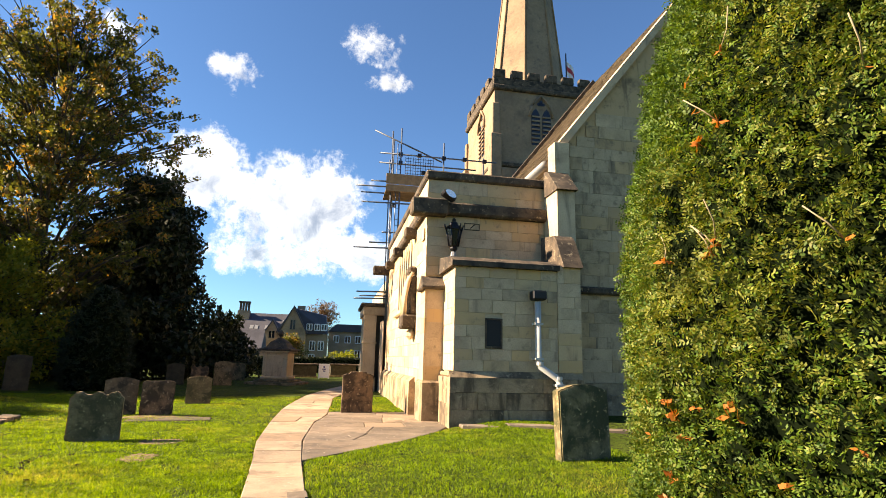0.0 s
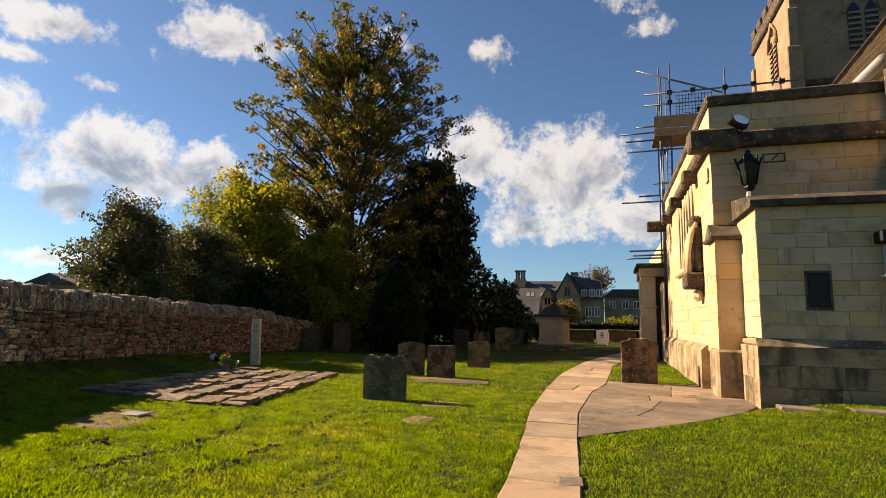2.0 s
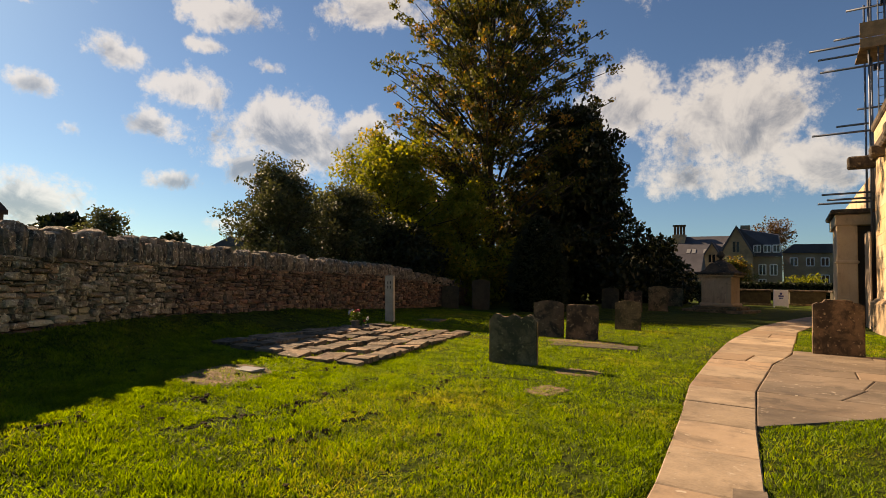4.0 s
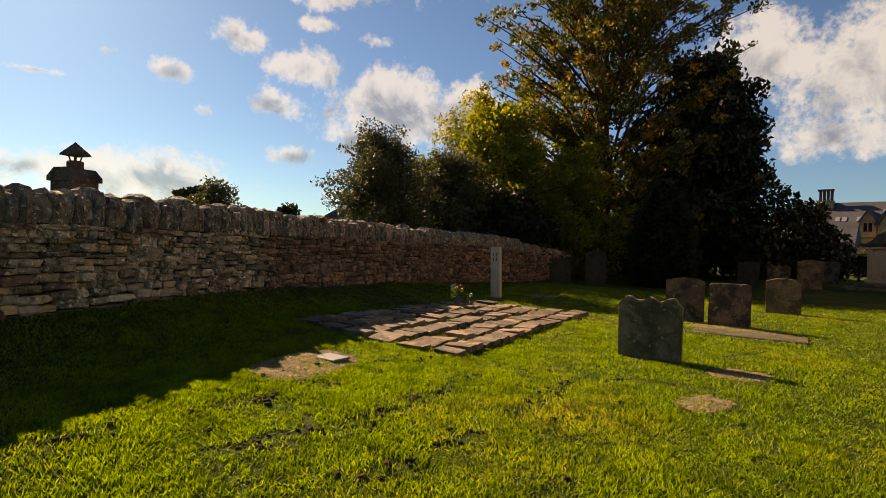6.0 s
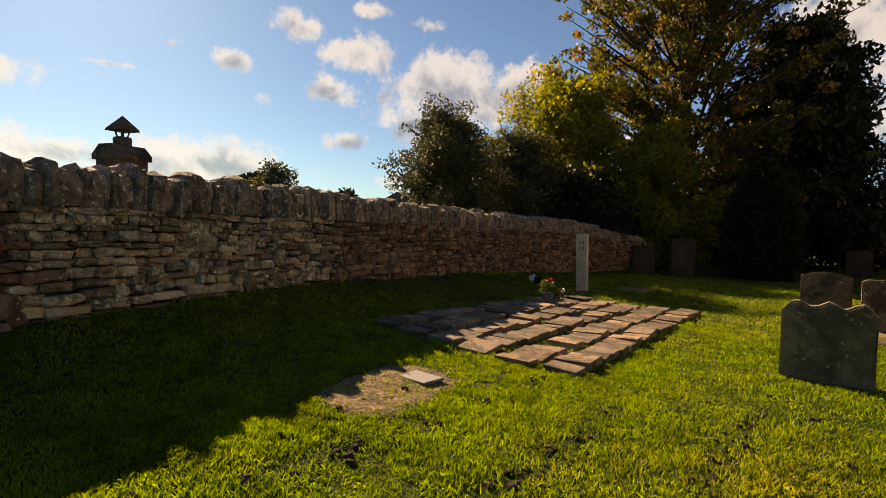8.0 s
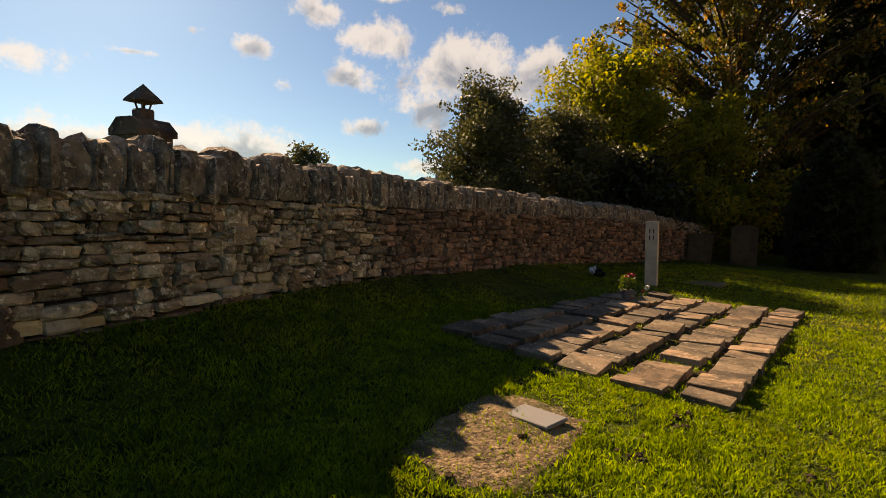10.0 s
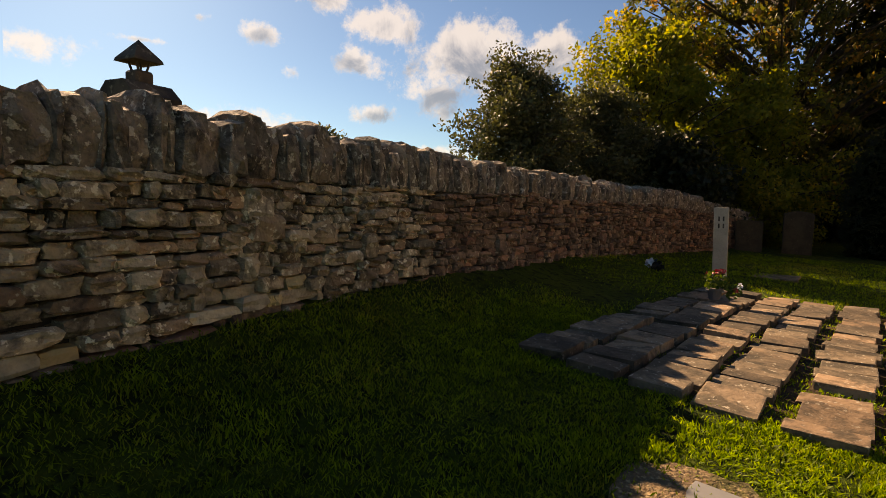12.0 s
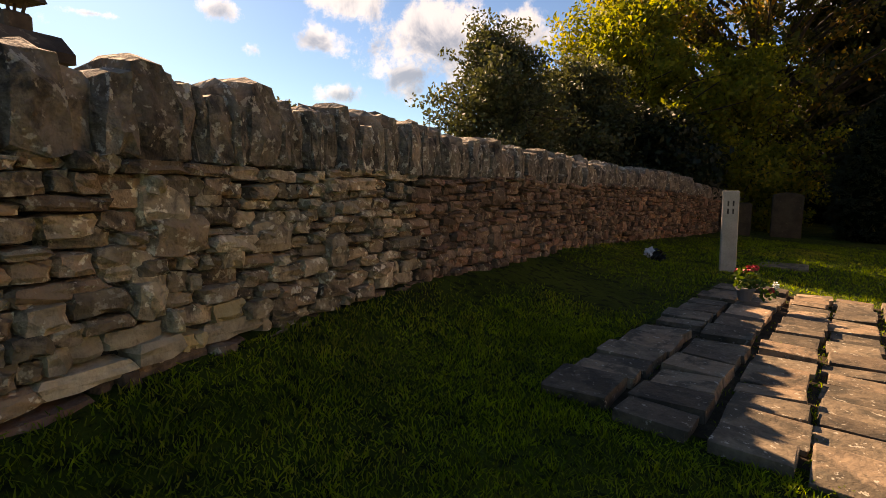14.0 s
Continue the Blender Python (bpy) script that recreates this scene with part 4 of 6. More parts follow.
headstone((-4.09, 11.03), 0.78, 0.80, 0.13, 11, HEADSTONE, "dark lichened headstone with a scrolled top standing on the lawn", "scroll", 2, 1)
headstone((-5.13, 15.2), 0.70, 0.86, 0.12, 16, HEADSTONE_RED, "rust-brown headstone with a rounded top standing on the lawn", "arch", -2, 2)
headstone((-4.29, 15.1), 0.70, 0.79, 0.13, 16, HEADSTONE_RED, "rust-stained short headstone beside a flat ledger stone", "plain", 1, 3)
headstone((-4.09, 18.38), 0.68, 0.80, 0.13, 14, HEADSTONE, "dark green headstone with a gently curved top on the lawn", "arch", 0, 4)
headstone((-6.1, 27.6), 0.75, 0.95, 0.14, 12, HEADSTONE_RED, "brown headstone with a three-peaked top near the pedestal tomb", "peaks", 0, 5)
headstone((-5.45, 29.6), 0.85, 1.15, 0.14, 12, HEADSTONE, "grey headstone with a rounded top near the pedestal tomb", "arch", 3, 6)
headstone((0.45, 16.28), 0.84, 1.12, 0.18, 5, HEADSTONE_RED, "thick reddish headstone with a shouldered top beside the path", "shoulder", 1, 7)
headstone((3.62, 8.95), 1.02, 1.13, 0.17, 18, HEADSTONE_MOSS, "broad mottled headstone with golden lichened edge on the lawn", "arch", -3, 8)
# the next four carry the shade under the trees in their stone colour
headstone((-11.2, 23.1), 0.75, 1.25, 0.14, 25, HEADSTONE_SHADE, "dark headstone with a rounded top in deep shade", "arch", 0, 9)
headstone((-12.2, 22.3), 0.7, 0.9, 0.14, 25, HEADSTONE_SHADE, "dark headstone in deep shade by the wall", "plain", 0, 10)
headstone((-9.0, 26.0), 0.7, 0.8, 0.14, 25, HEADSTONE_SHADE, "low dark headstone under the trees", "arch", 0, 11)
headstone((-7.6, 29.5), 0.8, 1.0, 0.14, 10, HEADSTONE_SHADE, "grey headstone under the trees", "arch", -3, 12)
headstone((-3.2, 36.0), 0.9, 1.1, 0.14, 10, HEADSTONE, "grey headstone behind the pedestal tomb", "arch", 0, 13)
headstone((-5.6, 35.0), 0.8, 1.0, 0.14, 10, HEADSTONE, "grey headstone behind the pedestal tomb", "plain", 4, 14)


def ledger(at, sx, sy, turn, label, material=SLAB, h=0.018):
    bm = add_box(bmesh.new(), (-sx / 2, -sy / 2, -0.05), (sx / 2, sy / 2, h), 0.012)
    ob = part("ledger_stone", bm, material)
    ob.matrix_basis = pose(at[0], at[1], ground_z(*at) + 0.0, 0, 0, turn)
    tagged(ob, label, "ledger stone")
    return ob


ledger((-3.75, 14.2), 1.7, 0.65, 10, "pale flat ledger stone sunk in the lawn")
ledger((-9.26, 16.45), 0.75, 0.75, 15, "dark flat grave slab in shaded grass", HEADSTONE)


# ---- bare patches ----
def bare_patch(cx, cy, rx, ry, turn, seed, label):
    rng = random.Random(seed)
    c, s = math.cos(radians(turn)), math.sin(radians(turn))
    verts, faces, rings = [], [], 7
    for i in range(rings + 1):
        for k in range(40):
            a = 2 * math.pi * k / 40
            wob = 1 + 0.22 * noise.noise((math.cos(a) * 2 + seed, math.sin(a) * 2, seed)) + 0.22 * noise.noise((math.cos(a) * 6 + seed, math.sin(a) * 6, seed))
            r = i / rings * wob
            sq = 1 / max(abs(math.cos(a)), abs(math.sin(a))) ** 0.6
            u, v = rx * r * math.cos(a) * sq, ry * r * math.sin(a) * sq
            x, y = cx + c * u - s * v, cy + s * u + c * v
            verts.append((x, y, ground_z(x, y) + (0.010 + 0.008 * noise.noise((x * 5, y * 5, 1)) if i < rings else -0.02)))
    for i in range(rings):
        for k in range(40):
            faces.append((i * 40 + k, i * 40 + (k + 1) % 40, (i + 1) * 40 + (k + 1) % 40, (i + 1) * 40 + k))
    ob = link("bare_earth", verts, faces, EARTH, smooth=True)
    tagged(ob, label, "bare ground", kind="structure")
    PATCHES.append((cx, cy, rx, ry, turn))


PATCHES = []
bare_patch(-6.07, 7.2, 0.42, 0.74, 20, 3, "dry bare earth with thin grass round a plaque")
bare_patch(-3.0, 10.9, 0.36, 0.34, 5, 5, "worn bare patch in the lawn")
bare_patch(-2.87, 9.36, 0.24, 0.32, -20, 7, "worn bare patch in the lawn")
bare_patch(-4.1, 14.75, 0.9, 0.3, 10, 8, "worn bare patch before the headstones")


def make_plaque():
    ob = box("ground_plaque", (-0.17, -0.115, 0), (0.17, 0.115, 0.026), LEAD, None, 0.006)
    ob.matrix_basis = pose(-6.13, 7.555, ground_z(-6.13, 7.555) + 0.004, 0, 0, 6)
    tagged(ob, "pale grey flat plaque lying on bare earth", "plaque")


make_plaque()


# ---- memorial stones laid flat ----
def make_memorials():
    """Six rows of small flat memorial stones, each row tilted and sunk unevenly in weedy soil."""
    rng = random.Random(21)
    shapes = [stone_mesh("memorial_stone", s, SLAB, 0.022, 0.03) for s in range(8)]
    verts, faces, n = [], [], 26
    corners = [Vector((-8.22, 8.36)), Vector((-5.52, 8.84)), Vector((-6.74, 14.3)), Vector((-9.06, 13.2))]
    for j in range(n + 1):
        for i in range(n + 1):
            u, v = i / n, j / n
            q = corners[0].lerp(corners[1], u).lerp(corners[3].lerp(corners[2], u), v)
            rim = min(u, 1 - u, v, 1 - v) < 0.01
            verts.append((q.x, q.y, ground_z(q.x, q.y) + (-0.02 if rim else 0.010 + 0.012 * noise.noise((q.x * 9, q.y * 9, 2)))))
    faces = [(j * (n + 1) + i, j * (n + 1) + i + 1, (j + 1) * (n + 1) + i + 1, (j + 1) * (n + 1) + i) for j in range(n) for i in range(n)]
    base = link("memorial_bed", verts, faces, SOIL, smooth=True)
    tagged(base, "dark soil and weeds between flat memorial stones", "soil", kind="structure")
    fronts = [(-7.95, 8.44), (-7.50, 8.46), (-7.04, 8.50), (-6.62, 8.58), (-6.12, 8.70), (-5.69, 8.86)]
    backs = [(-8.82, 13.15), (-8.45, 13.32), (-8.07, 13.55), (-7.72, 13.75), (-7.30, 14.0), (-6.92, 14.25)]
    widths = (0.40, 0.40, 0.38, 0.38, 0.40, 0.37)
    for (fx, fy), (bx, by), wide in zip(fronts, backs, widths):
        near, far = Vector((fx, fy)), Vector((bx, by))
        d = (far - near).normalized()
        total = (far - near).length
        s = rng.uniform(0.0, 0.04)
        while s < total - 0.2:
            depth = rng.choice((0.20, 0.23, 0.26, 0.28, 0.31, 0.40))
            width = wide * rng.uniform(0.90, 1.06) * (1 - 0.10 * s / total)
            c = near + d * (s + depth / 2)
            x, y = c.x + rng.uniform(-0.025, 0.025), c.y
            thick = rng.uniform(0.07, 0.10)
            turn = math.degrees(math.atan2(d.y, d.x)) - 90 + rng.uniform(-4, 4)
            ob = new("memorial_stone", rng.choice(shapes))
            ob.matrix_basis = pose(x, y, ground_z(x, y) + 0.016 + rng.uniform(-0.010, 0.022), rng.uniform(-1.0, 7.0), rng.uniform(-3.5, 3.5), turn) @ Matrix.Diagonal((width, depth - 0.014, thick, 1))
            tagged(ob, "weathered flat memorial stone laid in a tilted row", "memorial stone", "flat memorial stones in rows")
            s += depth + rng.choice((0.006, 0.012, 0.02, 0.035, 0.06))
            if rng.random() < 0.05:
                s += 0.2


make_memorials()


# ---- stone post and flowers ----
def make_post():
    post = thing("stone_post", (-9.58, 14.9, ground_z(-9.58, 14.9)), "pale square stone post with cut letters standing in grass", "stone post")
    post.matrix_basis = pose(-9.58, 14.9, ground_z(-9.58, 14.9), 0, -1.5, 24)
    w = 0.115
    bm = bmesh.new()
    add_box(bm, (-w, -w, -0.15), (w, w, 1.255), 0.012)
    part("shaft", bm, POST_STONE, post)
    for k, (z0, z1) in enumerate(((1.02, 1.10), (0.90, 0.98))):
        for j in (-1, 1):
            box("letter", (j * 0.035 - 0.012, -w - 0.003, z0), (j * 0.035 + 0.012, -w + 0.004, z1), COPING, post)
    return post


make_post()


def make_flowers():
    rng = random.Random(4)
    at = (-8.31, 12.02)
    pot = thing("flower_pot", (at[0], at[1], ground_z(*at) + 0.09), "potted red geranium standing on the memorial stones", "flower pot")
    bm = lathe(bmesh.new(), [(0.06, 0), (0.085, 0.11), (0.10, 0.115), (0.10, 0.14), (0.085, 0.14)], 14)
    part("pot", bm, plain("grey_pot", (0.16, 0.14, 0.13), 0.8), pot)
    verts, faces = [], []

    def blob(cx, cy, cz, r, n, size):
        for _ in range(n):
            v = Vector((rng.gauss(0, 1), rng.gauss(0, 1), rng.gauss(0, 1))).normalized() * r * rng.random() ** 0.4
            u = Vector((rng.gauss(0, 1), rng.gauss(0, 1), rng.gauss(0, 1))).normalized()
            w = u.orthogonal().normalized()
            p = Vector((cx, cy, cz)) + v
            i = len(verts)
            verts.extend([p - u * size, p + w * size * 0.7, p + u * size, p - w * size * 0.7])
            faces.append((i, i + 1, i + 2, i + 3))

    blob(0, 0, 0.22, 0.13, 150, 0.03)
    blob(0.2, 0.05, 0.12, 0.10, 70, 0.025)
    link("leaves", verts, faces, LEAF_YEW, pot)
    for cx, cy, cz, r in ((0.02, -0.02, 0.33, 0.05), (-0.09, 0, 0.30, 0.03), (0.06, 0.03, 0.35, 0.04), (0.24, 0.02, 0.14, 0.025)):
        verts, faces = [], []
        blob(cx, cy, cz, r, 40, 0.016)
        link("blossom", verts, faces, RED_PETAL, pot, "red petals")
    verts, faces = [], []
    blob(0.24, 0.12, 0.18, 0.04, 25, 0.014)
    link("white_blossom", verts, faces, WHITE, pot, "white petals")
    # unidentified black and white object by the wall, given made-up flower shapes
    wx, wy = -10.65, 14.6
    small_thing = thing("black_white_object", (wx, wy, ground_z(wx, wy)), "small unidentified black and white object lying in shaded grass", "tribute")
    verts, faces = [], []
    blob(-0.06, 0, 0.12, 0.09, 60, 0.04)
    link("white_flowers", verts, faces, WHITE, small_thing, "white petals")
    verts, faces = [], []
    blob(0.07, 0, 0.09, 0.11, 80, 0.045)
    link("dark_foliage", verts, faces, IRON, small_thing, "dark cards")


make_flowers()


# ---- pedestal tomb, chest tombs, sign ----
def make_tomb():
    tomb = thing("pedestal_tomb", (-3.05, 31.6, 0), "pale limestone pedestal tomb with pyramid top on a stepped base", "tomb")
    tomb.matrix_basis = pose(-3.05, 31.6, 0, 0, 0, -16)
    box("step", (-1.35, -1.1, -0.1), (1.35, 1.1, 0.12), HEADSTONE, tomb, 0.03)
    box("step", (-1.0, -0.8, 0.12), (1.0, 0.8, 0.26), HEADSTONE, tomb, 0.03)
    box("base_mould", (-0.74, -0.62, 0.26), (0.74, 0.62, 0.42), ASHLAR_PLAIN, tomb, 0.05)
    box("die", (-0.64, -0.52, 0.42), (0.64, 0.52, 1.62), ASHLAR_PLAIN, tomb, 0.02)
    box("panel", (-0.44, -0.54, 0.58), (0.44, -0.5, 1.48), ASHLAR_PLAIN, tomb, 0.012)
    for k in (-1, 1):
        box("pilaster", (k * 0.58 - 0.08, -0.56, 0.42), (k * 0.58 + 0.08, -0.46, 1.62), ASHLAR_PLAIN, tomb, 0.01)
    box("cornice", (-0.8, -0.68, 1.62), (0.8, 0.68, 1.72), ASHLAR_PLAIN, tomb, 0.03)
    box("cornice", (-0.88, -0.76, 1.72), (0.88, 0.76, 1.84), COPING, tomb, 0.03)
    bm = bmesh.new()
    lv = []
    for r, z in ((0.72, 1.84), (0.55, 1.95), (0.40, 2.2), (0.16, 2.36), (0.12, 2.42)):
        lv.append([bm.verts.new((x * r, y * r * 0.86, z)) for x, y in ((-1, -1), (1, -1), (1, 1), (-1, 1))])
    for a, b in zip(lv[:-1], lv[1:]):
        for i in range(4):
            bm.faces.new((a[i], a[(i + 1) % 4], b[(i + 1) % 4], b[i]))
    bm.faces.new(lv[-1])
    bm.faces.new(lv[0][::-1])
    part("cap", bm, COPING, tomb)
    bm = lathe(bmesh.new(), [(0.07, 2.4), (0.06, 2.48), (0.15, 2.56), (0.17, 2.66), (0.10, 2.78), (0.03, 2.84)], 12)
    part("finial", bm, COPING, tomb)


make_tomb()


def chest_tomb(x, y, w, turn, label):
    t = thing("chest_tomb", (x, y, 0), label, "tomb", "chest tombs")
    t.matrix_basis = pose(x, y, 0, 0, 0, turn)
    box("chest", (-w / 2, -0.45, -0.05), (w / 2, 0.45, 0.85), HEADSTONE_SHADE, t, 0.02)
    box("lid", (-w / 2 - 0.1, -0.55, 0.85), (w / 2 + 0.1, 0.55, 0.98), COPING, t, 0.03)
    box("tomb_base", (-w / 2 - 0.08, -0.53, -0.05), (w / 2 + 0.08, 0.53, 0.12), HEADSTONE, t, 0.02)


chest_tomb(-2.2, 42.5, 1.7, 6, "dark stone chest tomb with a slab lid")
chest_tomb(0.6, 44.5, 1.9, 4, "dark stone chest tomb with a slab lid")
chest_tomb(2.9, 46.0, 1.9, 8, "dark stone chest tomb with a slab lid")


def make_sign():
    sign = thing("a_board_sign", (-0.75, 39.6, 0), "white folding notice board standing on grass by the path", "sign")
    sign.matrix_basis = pose(-0.75, 39.6, 0, 0, 0, 8)
    for k, nm in ((-1, "front_panel"), (1, "back_panel")):
        bm = add_box(bmesh.new(), (-0.36, -0.012, 0.08), (0.36, 0.012, 1.02), 0.006, Matrix.Translation((0, k * 0.16, 0)) @ Matrix.Rotation(radians(k * 9), 4, "X"))
        part(nm, bm, WHITE, sign)
        for j in (-1, 1):
            bm = add_box(bmesh.new(), (j * 0.33 - 0.025, -0.015, -0.01), (j * 0.33 + 0.025, 0.015, 0.1), 0.0, Matrix.Translation((0, k * 0.16, 0)) @ Matrix.Rotation(radians(k * 9), 4, "X"))
            part("foot", bm, WHITE, sign)
    blue = plain("blue_print", (0.05, 0.06, 0.22), 0.6)
    for z0, z1, w in ((0.62, 0.70, 0.13), (0.50, 0.57, 0.09), (0.74, 0.86, 0.06)):
        bm = add_box(bmesh.new(), (-w, -0.018, z0), (w, -0.0125, z1), 0.0, Matrix.Translation((0, -0.16, 0)) @ Matrix.Rotation(radians(-9), 4, "X"))
        part("lettering_bar", bm, blue, sign)


make_sign()


# ---- fittings of the church ----
def make_fittings():
    lantern = thing("wall_lantern", (2.62, 14.2, 4.2), "black iron hexagonal lantern on a stone stem", "lantern")
    IR = IRON
    bm = lathe(bmesh.new(), [(0.10, -0.42), (0.08, -0.10), (0.06, 0.0)], 8)
    part("stem", bm, LEAD, lantern)
    bm = lathe(bmesh.new(), [(0.05, 0.0), (0.11, 0.08), (0.09, 0.12), (0.13, 0.16)], 6)
    part("lantern_base", bm, IR, lantern)
    bm = lathe(bmesh.new(), [(0.12, 0.16), (0.20, 0.58)], 6)
    part("lantern_glass", bm, GLASS_DARK, lantern)
    for s in range(6):
        a = s * math.pi / 3
        tube("lantern_bar", [(0.125 * math.cos(a), 0.125 * math.sin(a), 0.15), (0.21 * math.cos(a), 0.21 * math.sin(a), 0.60)], 0.018, IR, lantern, 6)
        tube("crest", [(0.22 * math.cos(a), 0.22 * math.sin(a), 0.60), (0.25 * math.cos(a), 0.25 * math.sin(a), 0.72)], 0.02, IR, lantern, 6)
    bm = lathe(bmesh.new(), [(0.24, 0.58), (0.22, 0.63), (0.12, 0.72), (0.10, 0.78), (0.05, 0.82), (0.06, 0.86), (0.02, 0.90)], 6)
    part("lantern_cap", bm, IR, lantern)
    tube("bracket", [(0, 0.2, -0.1), (0, 0.0, -0.1)], 0.03, IR, lantern, 6)
    flood = thing("floodlight", (2.45, 14.05, 5.62), "grey floodlight with a bright reflector under the parapet", "floodlight")
    flood.matrix_basis = pose(2.45, 14.0, 5.66, 0, 28, 12)
    bm = bmesh.new()
    add_box(bm, (-0.20, -0.03, -0.09), (0.20, 0.18, 0.09), 0.04)
    part("housing", bm, IRON, flood)
    bm = lathe(bmesh.new(), [(0.02, 0.0), (0.11, 0.03), (0.13, 0.06)], 14)
    ob = part("reflector", bm, plain("bright_reflector", (0.75, 0.75, 0.75), 0.25, 0.8), flood)
    ob.matrix_basis = pose(-0.02, -0.06, 0.0, 90, 0, 0) @ Matrix.Diagonal((1.25, 0.62, 1, 1))
    box("bracket", (-0.05, 0.2, -0.15), (0.05, 0.46, -0.1), IRON, flood)
    dial = thing("sundial", (3.16, 14.44, 4.96), "small stone sundial with an iron rod on the wall", "sundial")
    for lo, hi in (((-0.21, -0.02, 0.075), (0.21, 0.02, 0.095)), ((-0.21, -0.02, -0.095), (0.21, 0.02, -0.075)), ((-0.21, -0.02, -0.075), (-0.19, 0.02, 0.075)), ((0.19, -0.02, -0.075), (0.21, 0.02, 0.075))):
        box("dial_frame", lo, hi, COPING, dial)
    tube("gnomon", [(-0.04, 0.0, -0.04), (0.04, -0.12, 0.03)], 0.014, IRON, dial, 6)
    pipe = thing("downpipe", (4.37, 12.9, 0), "grey downpipe with a black hopper head on the wall", "downpipe")
    tube("pipe", [(0, -0.10, 2.86), (0, -0.10, 1.45), (0.03, -0.14, 1.35), (0.40, -0.20, 1.10), (0.46, -0.22, 1.0), (0.46, -0.22, 0.42)], 0.075, PLASTIC_PIPE, pipe, 12)
    bm = bmesh.new()
    add_box(bm, (-0.17, -0.28, 2.88), (0.17, 0.02, 3.10), 0.03)
    part("hopper", bm, IRON, pipe, "black hopper head")
    for z in (2.3, 1.5):
        box("pipe_clip", (-0.10, -0.19, z), (0.10, 0.04, z + 0.05), PLASTIC_PIPE, pipe)
    box("pipe_clip", (0.36, -0.31, 0.92), (0.56, -0.0, 0.97), PLASTIC_PIPE, pipe)
    for z in (1.38, 1.06):
        x = 0.02 if z > 1.2 else 0.44
        bm = lathe(bmesh.new(), [(0.09, 0), (0.09, 0.08)], 12, (x, -0.13 if z > 1.2 else -0.21, z))
        part("collar", bm, PLASTIC_PIPE, pipe)
    # carved bracket monument on the side wall
    mon = thing("carved_wall_monument", (1.95, 16.3, 2.3), "worn carved stone canopy on a bracket on the wall", "monument")
    bm = bmesh.new()
    add_box(bm, (-0.42, -0.42, 0.0), (0.0, 0.25, 0.38), 0.04)
    part("bracket_block", bm, COPING, mon)
    bm = bmesh.new()
    add_box(bm, (-0.22, -0.32, -0.30), (0.0, 0.15, 0.0), 0.09)
    part("corbel", bm, ASHLAR_PLAIN, mon)
    rng = random.Random(9)
    for k in range(5):
        y = -0.30 + k * 0.12
        tube("canopy_rib", [(-0.33, y, 0.38), (-0.30 + rng.uniform(-0.03, 0.03), y, 0.9), (-0.24, y, 1.3), (-0.12, y + 0.02, 1.6)], 0.05, ASHLAR_PLAIN, mon, 6, radii=[0.06, 0.05, 0.065, 0.05])
    box("niche_back", (-0.2, -0.34, 0.38), (0.0, 0.22, 1.5), COPING, mon, 0.05)
    box("canopy_top", (-0.25, -0.30, 1.55), (0.0, 0.25, 1.78), COPING, mon, 0.06)
    plate = box("wall_plate", (-0.03, -0.16, -0.16), (0.0, 0.16, 0.16), ASHLAR_PLAIN, None, 0.01)
    plate.location = (1.93, 14.85, 4.75)
    tagged(plate, "small pale stone tablet on the wall", "tablet")


make_fittings()


